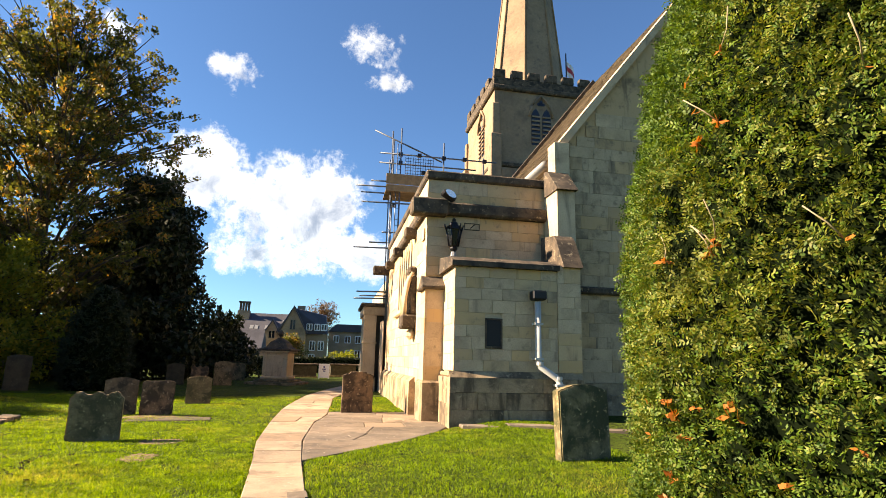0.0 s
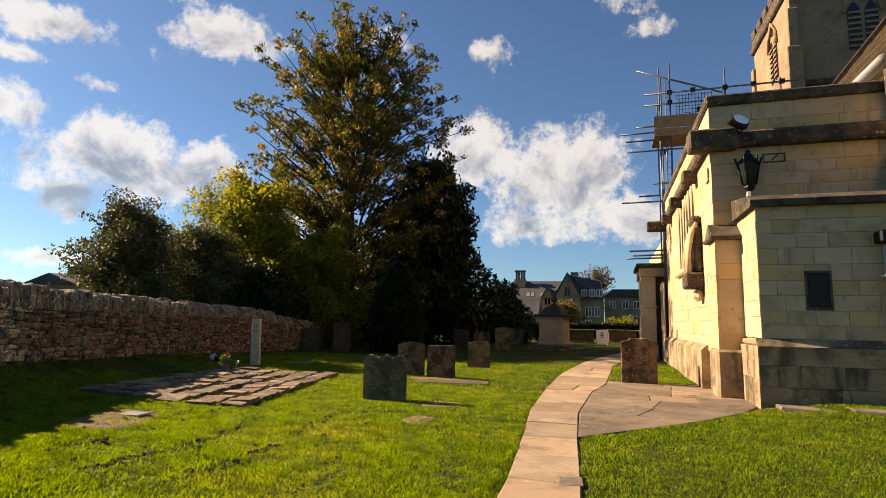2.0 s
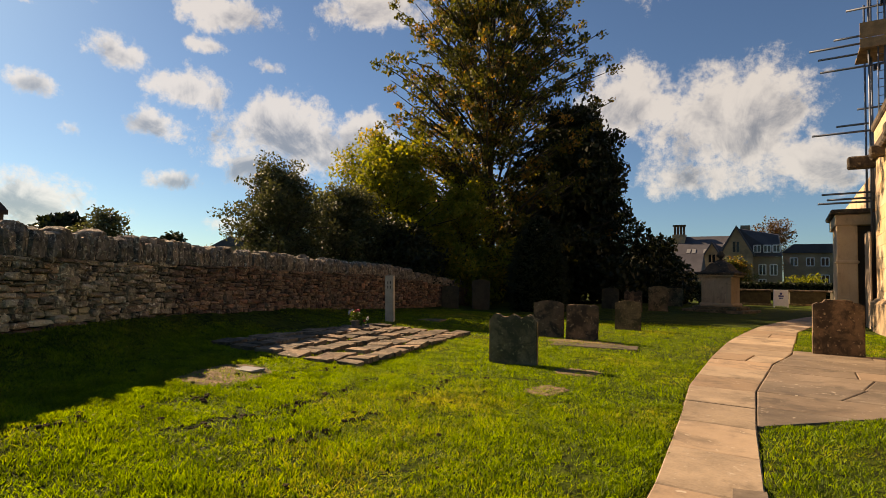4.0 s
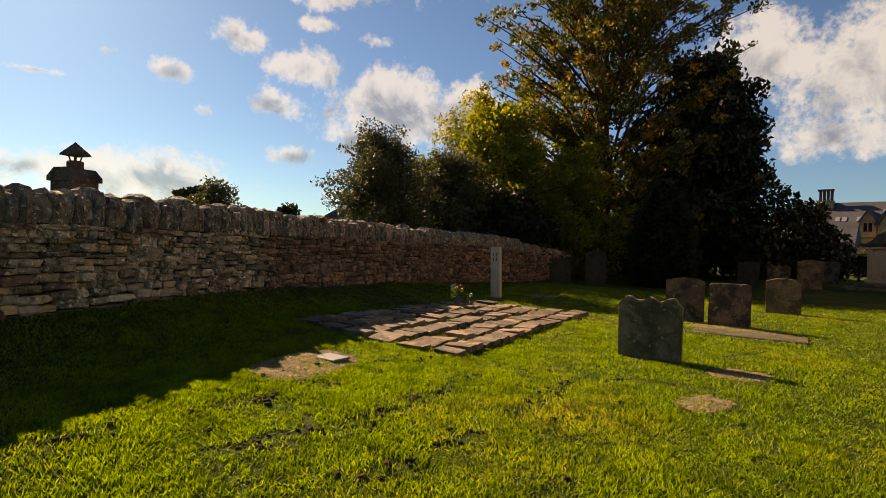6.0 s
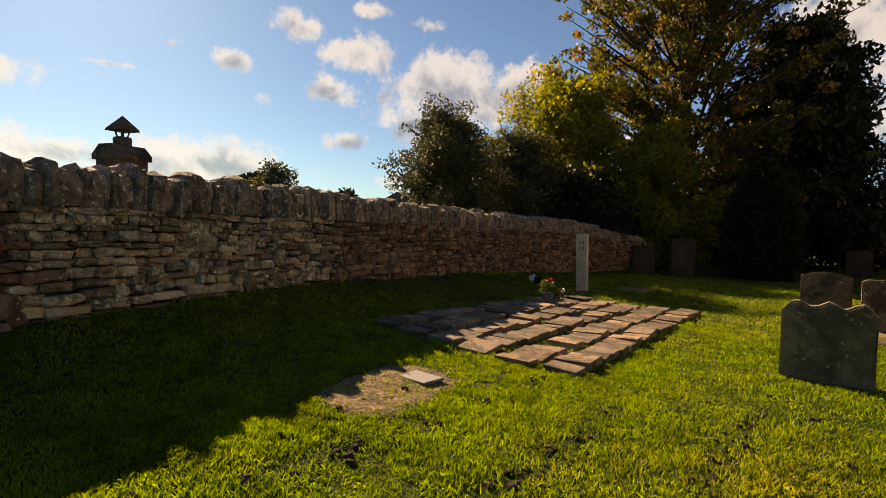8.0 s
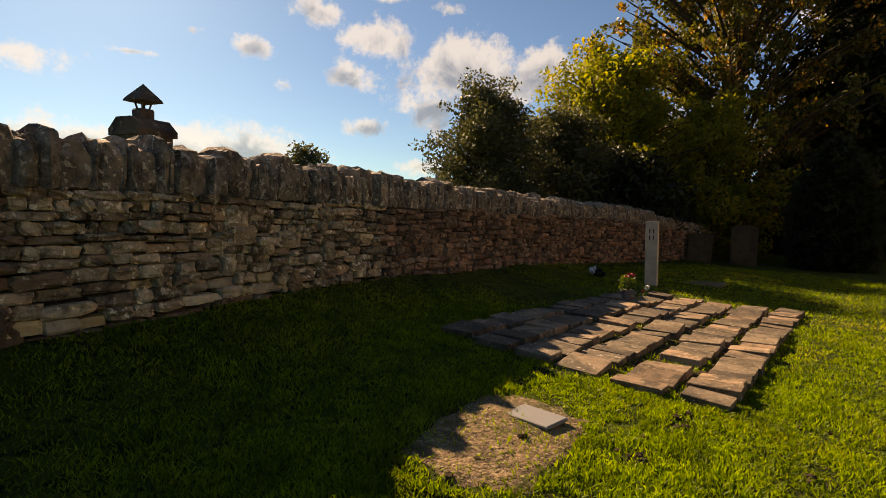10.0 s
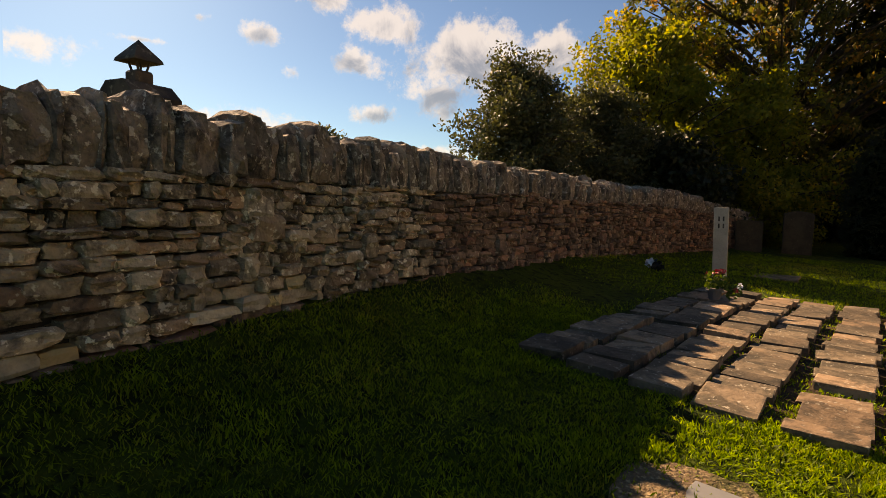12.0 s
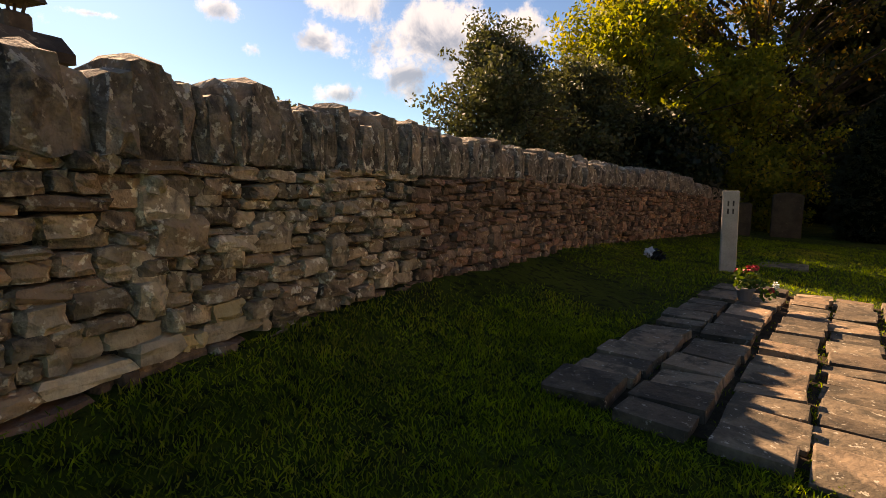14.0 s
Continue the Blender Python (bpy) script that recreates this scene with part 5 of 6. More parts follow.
# ---- scaffold ----
def make_scaffold():
    sc = thing("scaffold", (0, 0, 0), "galvanised tube scaffold with boards against the church", "scaffold")
    y0 = 25.0
    for x, y, top in ((1.92, y0 + 0.1, 12.1), (2.06, y0 + 0.9, 12.0), (2.31, y0 - 0.1, 12.2), (4.38, y0, 11.7), (2.0, y0 + 2.1, 11.4), (6.4, y0 + 0.2, 11.2)):
        tube("standard", [(x, y, 0.0), (x, y, top)], 0.036, STEEL, sc, 6)
    for z, xa, xb, dy in ((10.92, 1.33, 7.0, 0), (10.48, 1.33, 6.0, 0.1), (9.63, 1.0, 2.8, 0.3), (9.26, 0.3, 2.7, 0.0), (9.13, 0.57, 2.7, 0.6), (8.52, 0.6, 2.9, 0.1), (7.15, 1.6, 2.5, 0.2), (6.71, 1.05, 2.4, 0.5), (6.35, 0.35, 2.4, 0.0), (4.36, 0.6, 2.1, 0.1), (4.2, 0.75, 2.1, 0.3), (4.1, 0.5, 2.1, 0.5)):
        tube("ledger_tube", [(xa, y0 + dy, z), (xb, y0 + dy, z + 0.03)], 0.036, STEEL, sc, 6)
    tube("brace", [(1.05, y0, 12.02), (4.3, y0, 10.72)], 0.036, STEEL, sc, 6)
    for i in range(5):
        box("board", (1.66, y0 - 0.2 + i * 0.33, 9.05), (3.7, y0 + 0.11 + i * 0.33, 9.10), BOARD, sc)
    box("toe_board", (1.66, y0 - 0.26, 9.02), (3.7, y0 - 0.21, 9.34), BOARD, sc)
    box("toe_board", (1.66, y0 - 0.26, 9.37), (3.7, y0 - 0.21, 9.86), BOARD, sc)
    for i in range(12):
        tube("mesh_wire", [(2.55 + i * 0.12, y0 - 0.02, 9.95), (2.55 + i * 0.12, y0 - 0.02, 10.82)], 0.012, STEEL, sc, 4)
    for i in range(6):
        tube("mesh_wire", [(2.55, y0 - 0.02, 10.0 + i * 0.15), (3.9, y0 - 0.02, 10.0 + i * 0.15)], 0.012, STEEL, sc, 4)
    for k in (0, 0.32):
        tube("ladder_stile", [(2.1 + k * 0.5, y0 - 0.12, 4.0), (2.15 + k * 0.5, y0 - 0.12, 11.4)], 0.022, STEEL, sc, 6)
    for i in range(26):
        tube("ladder_rung", [(2.11, y0 - 0.12, 4.2 + i * 0.27), (2.28, y0 - 0.12, 4.2 + i * 0.27)], 0.012, STEEL, sc, 4)
    for x, z in ((2.31, 10.92), (4.38, 10.92), (3.2, 10.94), (5.4, 10.95), (2.31, 10.5), (3.4, 10.1), (2.1, 8.4), (6.4, 10.95)):
        box("coupler", (x - 0.09, y0 - 0.08, z - 0.08), (x + 0.09, y0 + 0.06, z + 0.09), IRON, sc)
    hoard = thing("hoarding", (0, 0, 0), "pale plywood hoarding boards round the scaffold foot", "hoarding")
    for i in range(4):
        box("board", (1.80, 24.55 + i * 0.36, 0.0), (1.84, 24.89 + i * 0.36, 3.05 + 0.05 * (i % 2)), HOARDING, hoard, 0.004)


make_scaffold()


def make_flag():
    f = thing("flag_pole", (16.9, 38.5, 22.0), "small white and red flag on a pole above the tower", "flag")
    tube("pole", [(0, 0, -1.0), (0, 0, 4.2)], 0.05, IRON, f, 6)
    verts, faces = [], []
    for i in range(7):
        for j in range(4):
            verts.append((0.05 + i * 0.11, 0.06 * math.sin(i * 1.3), 3.6 - j * 0.42 - 0.12 * i))
    for i in range(6):
        for j in range(3):
            faces.append((i * 4 + j, i * 4 + 4 + j, i * 4 + 5 + j, i * 4 + 1 + j))
    link("flag_cloth", verts, faces, WHITE, f, "white cloth with a red stripe")
    link("flag_stripe", [(v[0], v[1] - 0.02, v[2]) for v in verts], faces[1::3], RED_PETAL, f, "red stripe")


make_flag()


# ---- trees and bushes ----
def leaves(rng, clumps, size, count, squash=0.75, droop=0.0):
    """Leaf cards (two triangles, a little folded) scattered through clumps (x, y, z, r)."""
    n = count
    cl = np.array(clumps)
    weight = cl[:, 3] ** 2
    pick = rng.choice(len(cl), n, p=weight / weight.sum())
    v = rng.normal(size=(n, 3))
    v /= np.linalg.norm(v, axis=1)[:, None]
    rad = rng.random(n) ** 0.45
    p = cl[pick, :3] + v * (cl[pick, 3] * rad)[:, None] * np.array([1, 1, squash])
    u = rng.normal(size=(n, 3))
    u[:, 2] -= droop
    u /= np.linalg.norm(u, axis=1)[:, None]
    w = np.cross(u, rng.normal(size=(n, 3)))
    w /= np.linalg.norm(w, axis=1)[:, None]
    s = size * rng.uniform(0.6, 1.4, n)[:, None]
    fold = np.cross(u, w) * s * 0.25
    q = np.stack([p - u * s, p + w * s * 0.55 + fold, p + u * s, p - w * s * 0.55 + fold], 1).reshape(-1, 3)
    f = np.arange(n * 4).reshape(-1, 4)
    return q, f


def leaf_object(name, q, f, material, parent, label=""):
    me = bpy.data.meshes.new(name)
    me.vertices.add(len(q))
    me.vertices.foreach_set("co", q.astype(np.float32).ravel())
    me.loops.add(f.size)
    me.loops.foreach_set("vertex_index", f.astype(np.int32).ravel())
    me.polygons.add(len(f))
    me.polygons.foreach_set("loop_start", np.arange(0, f.size, f.shape[1], dtype=np.int32))
    me.update(calc_edges=True)
    me.materials.append(material)
    ob = new(name, me)
    ob.parent = parent
    if label:
        ob["label"] = label
    return ob


def branches(verts, faces, a, b, ra, rb, sides=6, bend=None):
    a, b = Vector(a), Vector(b)
    pts = [a, (a + b) / 2 + (bend or Vector()), b]
    i0 = len(verts)
    for k, p in enumerate(pts):
        d = (pts[min(k + 1, 2)] - pts[max(k - 1, 0)]).normalized()
        s = d.cross(Vector((0.3, 0.9, 0.2))).normalized()
        t = d.cross(s)
        r = ra + (rb - ra) * k / 2
        for j in range(sides):
            c = 2 * math.pi * j / sides
            verts.append(p + s * r * math.cos(c) + t * r * math.sin(c))
    for k in range(2):
        for j in range(sides):
            m = (j + 1) % sides
            faces.append((i0 + k * sides + j, i0 + k * sides + m, i0 + (k + 1) * sides + m, i0 + (k + 1) * sides + j))


def tree(name, at, height, shape, material, count, size, seed, label, trunk=0.35, limbs=26, clump=1.0, first=0.12, category="tree", droop=0.3, twigs=4, lean=(0, 0)):
    """shape: rows of (share of height, radius)."""
    rng = np.random.default_rng(seed)
    r2 = random.Random(seed)
    z0 = ground_z(at[0], at[1]) - 0.1
    t = thing(name, (at[0], at[1], z0), label, category)
    verts, faces = [], []
    top = Vector((lean[0], lean[1], height * 0.93))
    pts = 7
    for k in range(pts - 1):
        a, b = k / (pts - 1), (k + 1) / (pts - 1)
        wob = lambda u: Vector((0.25 * math.sin(u * 5 + seed) * u, 0.25 * math.cos(u * 4 + seed) * u, 0))
        branches(verts, faces, top * a + wob(a), top * b + wob(b), trunk * (1 - a) ** 0.8 + 0.02, trunk * (1 - b) ** 0.8 + 0.02, 8)
    clumps = []
    for i in range(limbs):
        k = first + (0.97 - first) * ((i + 0.5) / limbs) ** 0.9
        reach = between(shape, k)
        a = i * 2.399 + r2.uniform(-0.5, 0.5)
        root = top * max(0.06, k - 0.10 - 0.05 * r2.random())
        for s in range(twigs):
            a2 = a + r2.uniform(-0.55, 0.55)
            far = reach * r2.uniform(0.45, 1.0)
            tip = Vector((top.x * k + far * math.cos(a2), top.y * k + far * math.sin(a2), height * k + r2.uniform(-0.05, 0.05) * height))
            branches(verts, faces, root if s == 0 else root.lerp(tip, 0.3), tip, trunk * 0.30 * (1 - k * 0.7), 0.015, 5, Vector((r2.uniform(-.2, .2), r2.uniform(-.2, .2), r2.uniform(0, .4))))
            for c in range(3):
                q = root.lerp(tip, (0.45, 0.75, 1.0)[c])
                clumps.append((q.x + r2.uniform(-.3, .3), q.y + r2.uniform(-.3, .3), q.z + r2.uniform(-.2, .3), clump * r2.uniform(0.55, 1.15) * (0.75 if c == 2 else 1)))
    link("trunk", verts, faces, BARK, t, "dark bark", True)
    q, f = leaves(rng, clumps, size, count, 0.7, droop)
    q[:, 2] = np.maximum(q[:, 2], 0.05)
    leaf_object("crown", q, f, material, t)
    return t


tree("beech_tree", (-14.9, 30.8), 20.0, [(0.05, 6.8), (0.25, 7.8), (0.5, 7.6), (0.7, 6.9), (0.84, 5.6), (0.93, 3.8), (1, 1.6)], LEAF_BEECH, 72000, 0.105, 2, "tall beech with thinning green and copper autumn leaves", 0.42, 58, 0.60, 0.08, droop=0.6, twigs=7)
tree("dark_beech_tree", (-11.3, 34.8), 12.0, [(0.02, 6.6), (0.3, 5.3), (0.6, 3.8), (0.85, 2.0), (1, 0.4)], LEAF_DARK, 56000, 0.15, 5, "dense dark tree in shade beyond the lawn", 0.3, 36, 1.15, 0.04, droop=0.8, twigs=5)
tree("lime_tree", (-17.0, 24.2), 8.4, [(0.1, 3.6), (0.3, 4.7), (0.55, 4.6), (0.8, 3.0), (1, 0.8)], LEAF_YELLOW, 44000, 0.085, 7, "broad yellowing tree behind the stone wall", 0.25, 34, 0.85, 0.12, twigs=5)
tree("lime_tree", (-13.4, 25.6), 6.0, [(0.1, 2.6), (0.4, 3.1), (0.75, 2.2), (1, 0.5)], LEAF_YELLOW, 17000, 0.08, 8, "smaller yellow-green tree behind the stone wall", 0.16, 22, 0.75, 0.1, twigs=4)
tree("holm_oak", (-16.1, 16.6), 5.2, [(0.05, 1.7), (0.4, 2.2), (0.75, 1.7), (1, 0.5)], LEAF_OAK, 36000, 0.055, 9, "grey-green evergreen bush rising behind the wall", 0.15, 26, 0.6, 0.1, "bush", twigs=5)
tree("holm_oak", (-16.0, 19.8), 4.9, [(0.05, 2.2), (0.4, 2.5), (0.75, 1.9), (1, 0.6)], LEAF_OAK, 30000, 0.065, 10, "dark evergreen bush behind the wall", 0.15, 24, 0.75, 0.06, "bush", twigs=4)
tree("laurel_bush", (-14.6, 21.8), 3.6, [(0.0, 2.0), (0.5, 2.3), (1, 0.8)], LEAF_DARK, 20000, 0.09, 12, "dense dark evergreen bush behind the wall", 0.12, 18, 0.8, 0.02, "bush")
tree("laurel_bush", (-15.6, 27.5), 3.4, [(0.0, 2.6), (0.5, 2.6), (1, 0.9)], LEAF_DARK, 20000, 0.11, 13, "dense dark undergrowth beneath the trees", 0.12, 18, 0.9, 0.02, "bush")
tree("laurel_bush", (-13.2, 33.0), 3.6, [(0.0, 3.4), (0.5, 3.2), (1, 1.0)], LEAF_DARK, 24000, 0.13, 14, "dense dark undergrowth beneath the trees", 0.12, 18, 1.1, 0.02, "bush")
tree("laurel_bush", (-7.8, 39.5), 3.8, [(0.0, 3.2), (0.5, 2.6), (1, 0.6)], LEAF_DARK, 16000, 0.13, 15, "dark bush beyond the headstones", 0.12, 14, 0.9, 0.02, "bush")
tree("hawthorn_bush", (-19.5, 12.2), 3.0, [(0.0, 1.0), (0.5, 1.1), (1, 0.4)], LEAF_OAK, 6000, 0.06, 16, "small shrub beyond the wall", 0.08, 10, 0.45, 0.1, "bush")
tree("distant_tree", (-58.0, 27.0), 6.6, [(0.1, 3.2), (0.5, 3.4), (1, 1.0)], LEAF_DARK, 5000, 0.3, 17, "dark distant tree beyond the wall", 0.3, 14, 1.3, 0.1)
tree("distant_tree", (-52.0, 34.0), 5.0, [(0.1, 2.0), (0.5, 2.2), (1, 0.6)], LEAF_DARK, 4000, 0.25, 18, "dark distant tree beyond the wall", 0.3, 12, 1.0, 0.1)
tree("bare_tree", (-2.2, 92.0), 10.5, [(0.3, 3.0), (0.6, 4.0), (0.9, 2.4), (1, 1.0)], LEAF_BARE, 4000, 0.15, 19, "thin russet tree behind the houses", 0.3, 22, 1.0, 0.4)


def clipped_yew(name, at, rows, count, size, seed, label, material):
    """A clipped yew: a body of revolution, coloured near-black for inner shade, clothed in feathery tufts, with deep
    pockets between them. rows: (height, radius); count: tufts.
    """
    rng = np.random.default_rng(seed)
    z0 = ground_z(*at) - 0.05
    t = thing(name, (at[0], at[1], z0), label, "clipped yew")
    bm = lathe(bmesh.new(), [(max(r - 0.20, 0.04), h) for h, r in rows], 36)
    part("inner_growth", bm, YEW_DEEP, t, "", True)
    hs = np.array([h for h, _ in rows])
    rs = np.array([r for _, r in rows])
    h = rng.random(count) * hs[-1]
    h = h[rng.random(count) < np.interp(h, hs, rs) / rs.max()]
    n = len(h)
    a = rng.random(n) * 2 * math.pi
    rad = np.interp(h, hs, rs)
    pit = np.array([noise.noise((math.cos(b) * r * 2.3, math.sin(b) * r * 2.3, z * 2.3 + seed)) + 0.7 * noise.noise((math.cos(b) * r * 6.5, math.sin(b) * r * 6.5, z * 6.5)) for b, r, z in zip(a, rad, h)])
    depth = np.clip((pit - 0.26) * 0.5, 0, 0.17) + rng.random(n) ** 1.5 * 0.10
    lump = 0.022 * np.sin(a * 9 + h * 4) + 0.018 * np.sin(a * 17 - h * 9)
    r = rad + lump - depth
    outv = np.stack([np.cos(a), np.sin(a), np.zeros(n)], 1)
    c = outv * r[:, None]
    c[:, 2] = h
    axis = outv * 0.75 + rng.normal(size=(n, 3)) * 0.5
    axis[:, 2] += 0.15
    axis /= np.linalg.norm(axis, axis=1)[:, None]
    side = np.cross(axis, rng.normal(size=(n, 3)))
    side /= np.linalg.norm(side, axis=1)[:, None]
    # every tuft is a flat frond: leaflets to both sides of its stalk
    per = 10
    k = np.arange(per)
    along = (k // 2 / (per / 2 - 1))[None, :, None]
    way = np.where(k % 2 == 0, 1.0, -1.0)[None, :, None]
    big = (size * rng.uniform(0.75, 1.35, n))[:, None, None]
    p = c[:, None, :] + axis[:, None, :] * (along - 0.4) * big * 3.2
    u = side[:, None, :] * way + axis[:, None, :] * 0.75 + rng.normal(size=(n, per, 3)) * 0.25
    u /= np.linalg.norm(u, axis=2)[:, :, None]
    w = np.cross(u, np.cross(axis, side)[:, None, :] + rng.normal(size=(n, per, 3)) * 0.3)
    w /= np.linalg.norm(w, axis=2)[:, :, None]
    ln = big * (1.25 - 0.5 * along)
    q = np.stack([p, p + u * ln * 0.55 + w * ln * 0.26, p + u * ln, p + u * ln * 0.45 - w * ln * 0.26], 2).reshape(-1, 3)
    leaf_object("needle_sprays", q, np.arange(len(q)).reshape(-1, 4), material, t)
    return t


BIG_YEW = clipped_yew("clipped_yew", (3.2, 3.55), [(0, 1.45), (0.6, 1.56), (1.6, 1.62), (2.6, 1.56), (3.6, 1.36), (4.6, 1.10), (5.4, 0.78), (6.0, 0.3)], 62000, 0.0235, 3, "large clipped green yew with russet flecks beside the path", LEAF_YEW)


def yew_flecks(at, rows):
    """Dead russet sprigs and dry twigs caught in the big yew."""
    rng = random.Random(6)
    for k in range(70):
        h = rng.uniform(0.3, 1.3) if k % 3 else rng.uniform(1.3, 4.2)
        a = radians(rng.uniform(170, 280))
        r = between(rows, h) + 0.0
        c = Vector((at[0] + r * math.cos(a), at[1] + r * math.sin(a), h))
        verts, faces = [], []
        verts.append(c)
        for _ in range(rng.choice((3, 6, 12))):
            u = Vector((rng.gauss(0, 1), rng.gauss(0, 1), rng.gauss(0, 1))).normalized() * rng.uniform(0.03, 0.07)
            w = u.orthogonal() * 0.25
            i0 = len(verts)
            verts += [c + u * 0.5 + w, c + u, c + u * 0.5 - w]
            faces.append((0, i0, i0 + 1, i0 + 2))
        link("dead_sprig", verts, faces, RUSSET, BIG_YEW, "russet dead leaves").matrix_parent_inverse = BIG_YEW.matrix_basis.inverted()
        if k % 3 == 0:
            d = Vector((rng.gauss(0, 0.1), rng.gauss(0, 0.1), rng.uniform(0.05, 0.22)))
            tube("dry_twig", [c, c + d * 0.5 + Vector((0.02, 0, 0)), c + d], 0.004, TWIG, BIG_YEW, 4, "dry pale twig").matrix_parent_inverse = BIG_YEW.matrix_basis.inverted()


BIG_ROWS = [(0, 1.45), (0.6, 1.56), (1.6, 1.62), (2.6, 1.56), (3.6, 1.36), (4.6, 1.10), (5.4, 0.78), (6.0, 0.3)]
yew_flecks((3.2, 3.55), BIG_ROWS)
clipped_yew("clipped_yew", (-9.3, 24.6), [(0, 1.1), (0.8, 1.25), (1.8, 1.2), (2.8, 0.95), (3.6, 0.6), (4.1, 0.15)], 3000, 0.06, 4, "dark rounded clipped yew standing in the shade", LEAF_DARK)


# ---- houses ----
def house_window(parent, x, z, w, h, y, frame=WHITE):
    win = thing("window", (x, y, z), "", "")
    win.parent = parent
    box("pane", (-w / 2, -0.02, 0), (w / 2, 0.05, h), GLASS_DARK, win)
    for k in (-0.5, 0.0, 0.5):
        box("window_frame", (k * w - 0.05, -0.06, 0), (k * w + 0.05, 0.02, h), frame, win)
    for k in (0, h):
        box("window_frame", (-w / 2, -0.07, k - 0.05), (w / 2, 0.02, k + 0.05), frame, win)


def make_houses():
    a = thing("slate_roofed_house", (0, 0, 0), "long stone house with dark slate roof, dormers and rooflights", "house", "houses beyond the churchyard")
    box("wall", (-12.6, 76, 0), (-5.8, 84, 4.3), HOUSE_STONE, a)
    prism("roof", [(75.6, 4.2), (84.4, 4.2), (80, 7.2)], "x", -12.9, -5.2, SLATE, a)
    box("chimney_stack", (-13.1, 78.6, 4), (-11.6, 80.2, 7.4), HOUSE_STONE, a)
    for i in range(4):
        box("chimney_pot", (-13.0 + i * 0.36, 79.1, 7.4), (-12.74 + i * 0.36, 79.5, 8.6), COPING, a, 0.03)
    box("chimney_cap", (-13.1, 78.9, 8.5), (-11.6, 79.7, 8.68), COPING, a)
    for x, z in ((-10.9, 5.15), (-10.3, 5.15), (-9.0, 5.15), (-8.4, 5.15), (-6.9, 6.0)):
        bm = add_box(bmesh.new(), (-0.22, -0.03, -0.45), (0.22, 0.03, 0.45), 0.0, Matrix.Translation((x, 75.6 + (z - 4.2) / 3.0 * 4.4 - 0.05, z)) @ Matrix.Rotation(radians(-55), 4, "X"))
        part("rooflight", bm, LEAD, a, "pale rooflight")
    for x in (-8.1, -6.6):
        prism("dormer", [(x - 0.8, 3.2), (x + 0.8, 3.2), (x + 0.8, 4.6), (x, 6.0), (x - 0.8, 4.6)], "y", 75.3, 78.5, HOUSE_STONE, a)
        for k in (-1, 1):
            prism("dormer_roof", [(x, 6.15), (x, 5.95), (x + k * 0.9, 4.4), (x + k * 1.0, 4.55)], "y", 75.1, 79.0, SLATE, a)
        house_window(a, x, 3.7, 0.8, 1.0, 75.27, HOUSE_DARK)
    b = thing("gabled_house", (0, 0, 0), "stone gabled house with dark slate roof and white windows", "house", "houses beyond the churchyard")
    prism("wall", [(-7.0, 0), (-3.8, 0), (-3.8, 4.6), (-5.45, 7.7), (-7.0, 4.6)], "y", 74, 82, HOUSE_STONE, b)
    box("wing_wall", (-3.8, 75.5, 0), (-1.0, 82, 4.4), HOUSE_DARK, b)
    bm = bmesh.new()
    v = [bm.verts.new(p) for p in ((-5.3, 75.8, 7.7), (-1.4, 77.2, 7.0), (-1.0, 75.2, 4.4), (-3.8, 75.2, 4.4))]
    bm.faces.new(v)
    made = bmesh.ops.extrude_face_region(bm, geom=bm.faces[:])
    bmesh.ops.translate(bm, vec=(0.1, 0.8, 0.1), verts=[g for g in made["geom"] if isinstance(g, bmesh.types.BMVert)])
    part("wing_roof", bm, SLATE, b)
    for k in (-1, 1):
        prism("roof", [(-5.42, 7.95), (-5.42, 7.7), (-5.42 + k * 1.75, 4.4), (-5.42 + k * 1.85, 4.6)], "y", 73.8, 82.5, SLATE, b)
    box("chimney_stack", (-5.2, 77, 6.5), (-4.2, 78, 8.2), HOUSE_DARK, b)
    for x in (-3.4, -2.4, -1.5):
        house_window(b, x, 4.9, 0.7, 0.8, 75.2)
    for x, z in ((-2.9, 2.3), (-1.8, 2.3), (-2.9, 0.6)):
        house_window(b, x, z, 0.7, 1.2, 75.45)
    house_window(b, -5.45, 4.8, 0.7, 1.3, 73.95, HOUSE_DARK)
    c = thing("stone_terrace_house", (0, 0, 0), "grey stone terrace with hipped slate roof and sash windows", "house", "houses beyond the churchyard")
    box("wall", (-0.9, 84, 0), (6.5, 92, 5.2), HOUSE_STONE, c)
    prism("roof", [(-1.2, 5.2), (6.8, 5.2), (5.8, 6.3), (0.2, 6.3)], "y", 83.7, 92, SLATE, c)
    for x in (0.2, 1.9, 3.4):
        house_window(c, x, 3.6, 0.8, 1.0, 83.97)
        house_window(c, x, 1.2, 0.8, 1.3, 83.97)
    prism("side_gable", [(-0.9, 1.0), (2.6, 1.0), (-0.9, 4.6)], "y", 82.5, 83.8, HOUSE_DARK, c)
    d = thing("garden_outbuilding", (0, 0, 0), "low stone outbuilding with a dark tiled roof", "outbuilding")
    box("wall", (-14.5, 60, 0), (-8.2, 64, 2.1), HOUSE_STONE, d)
    prism("roof", [(59.7, 2.1), (64.3, 2.1), (62, 4.1)], "x", -14.8, -7.4, SLATE, d)
    e = thing("boundary_hedge", (0, 0, 0), "long clipped dark hedge closing the churchyard", "hedge")
    rng = np.random.default_rng(8)
    # near-black box: the hedge's inner shade put into the colour
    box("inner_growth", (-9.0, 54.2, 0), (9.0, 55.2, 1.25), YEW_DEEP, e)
    n = 16000
    q = np.stack([rng.uniform(-9, 9, n), 54.1 + rng.random(n) * 1.2, rng.random(n) ** 0.7 * 1.4], 1)
    u, w = rng.normal(size=(n, 3)) * 0.09, rng.normal(size=(n, 3)) * 0.06
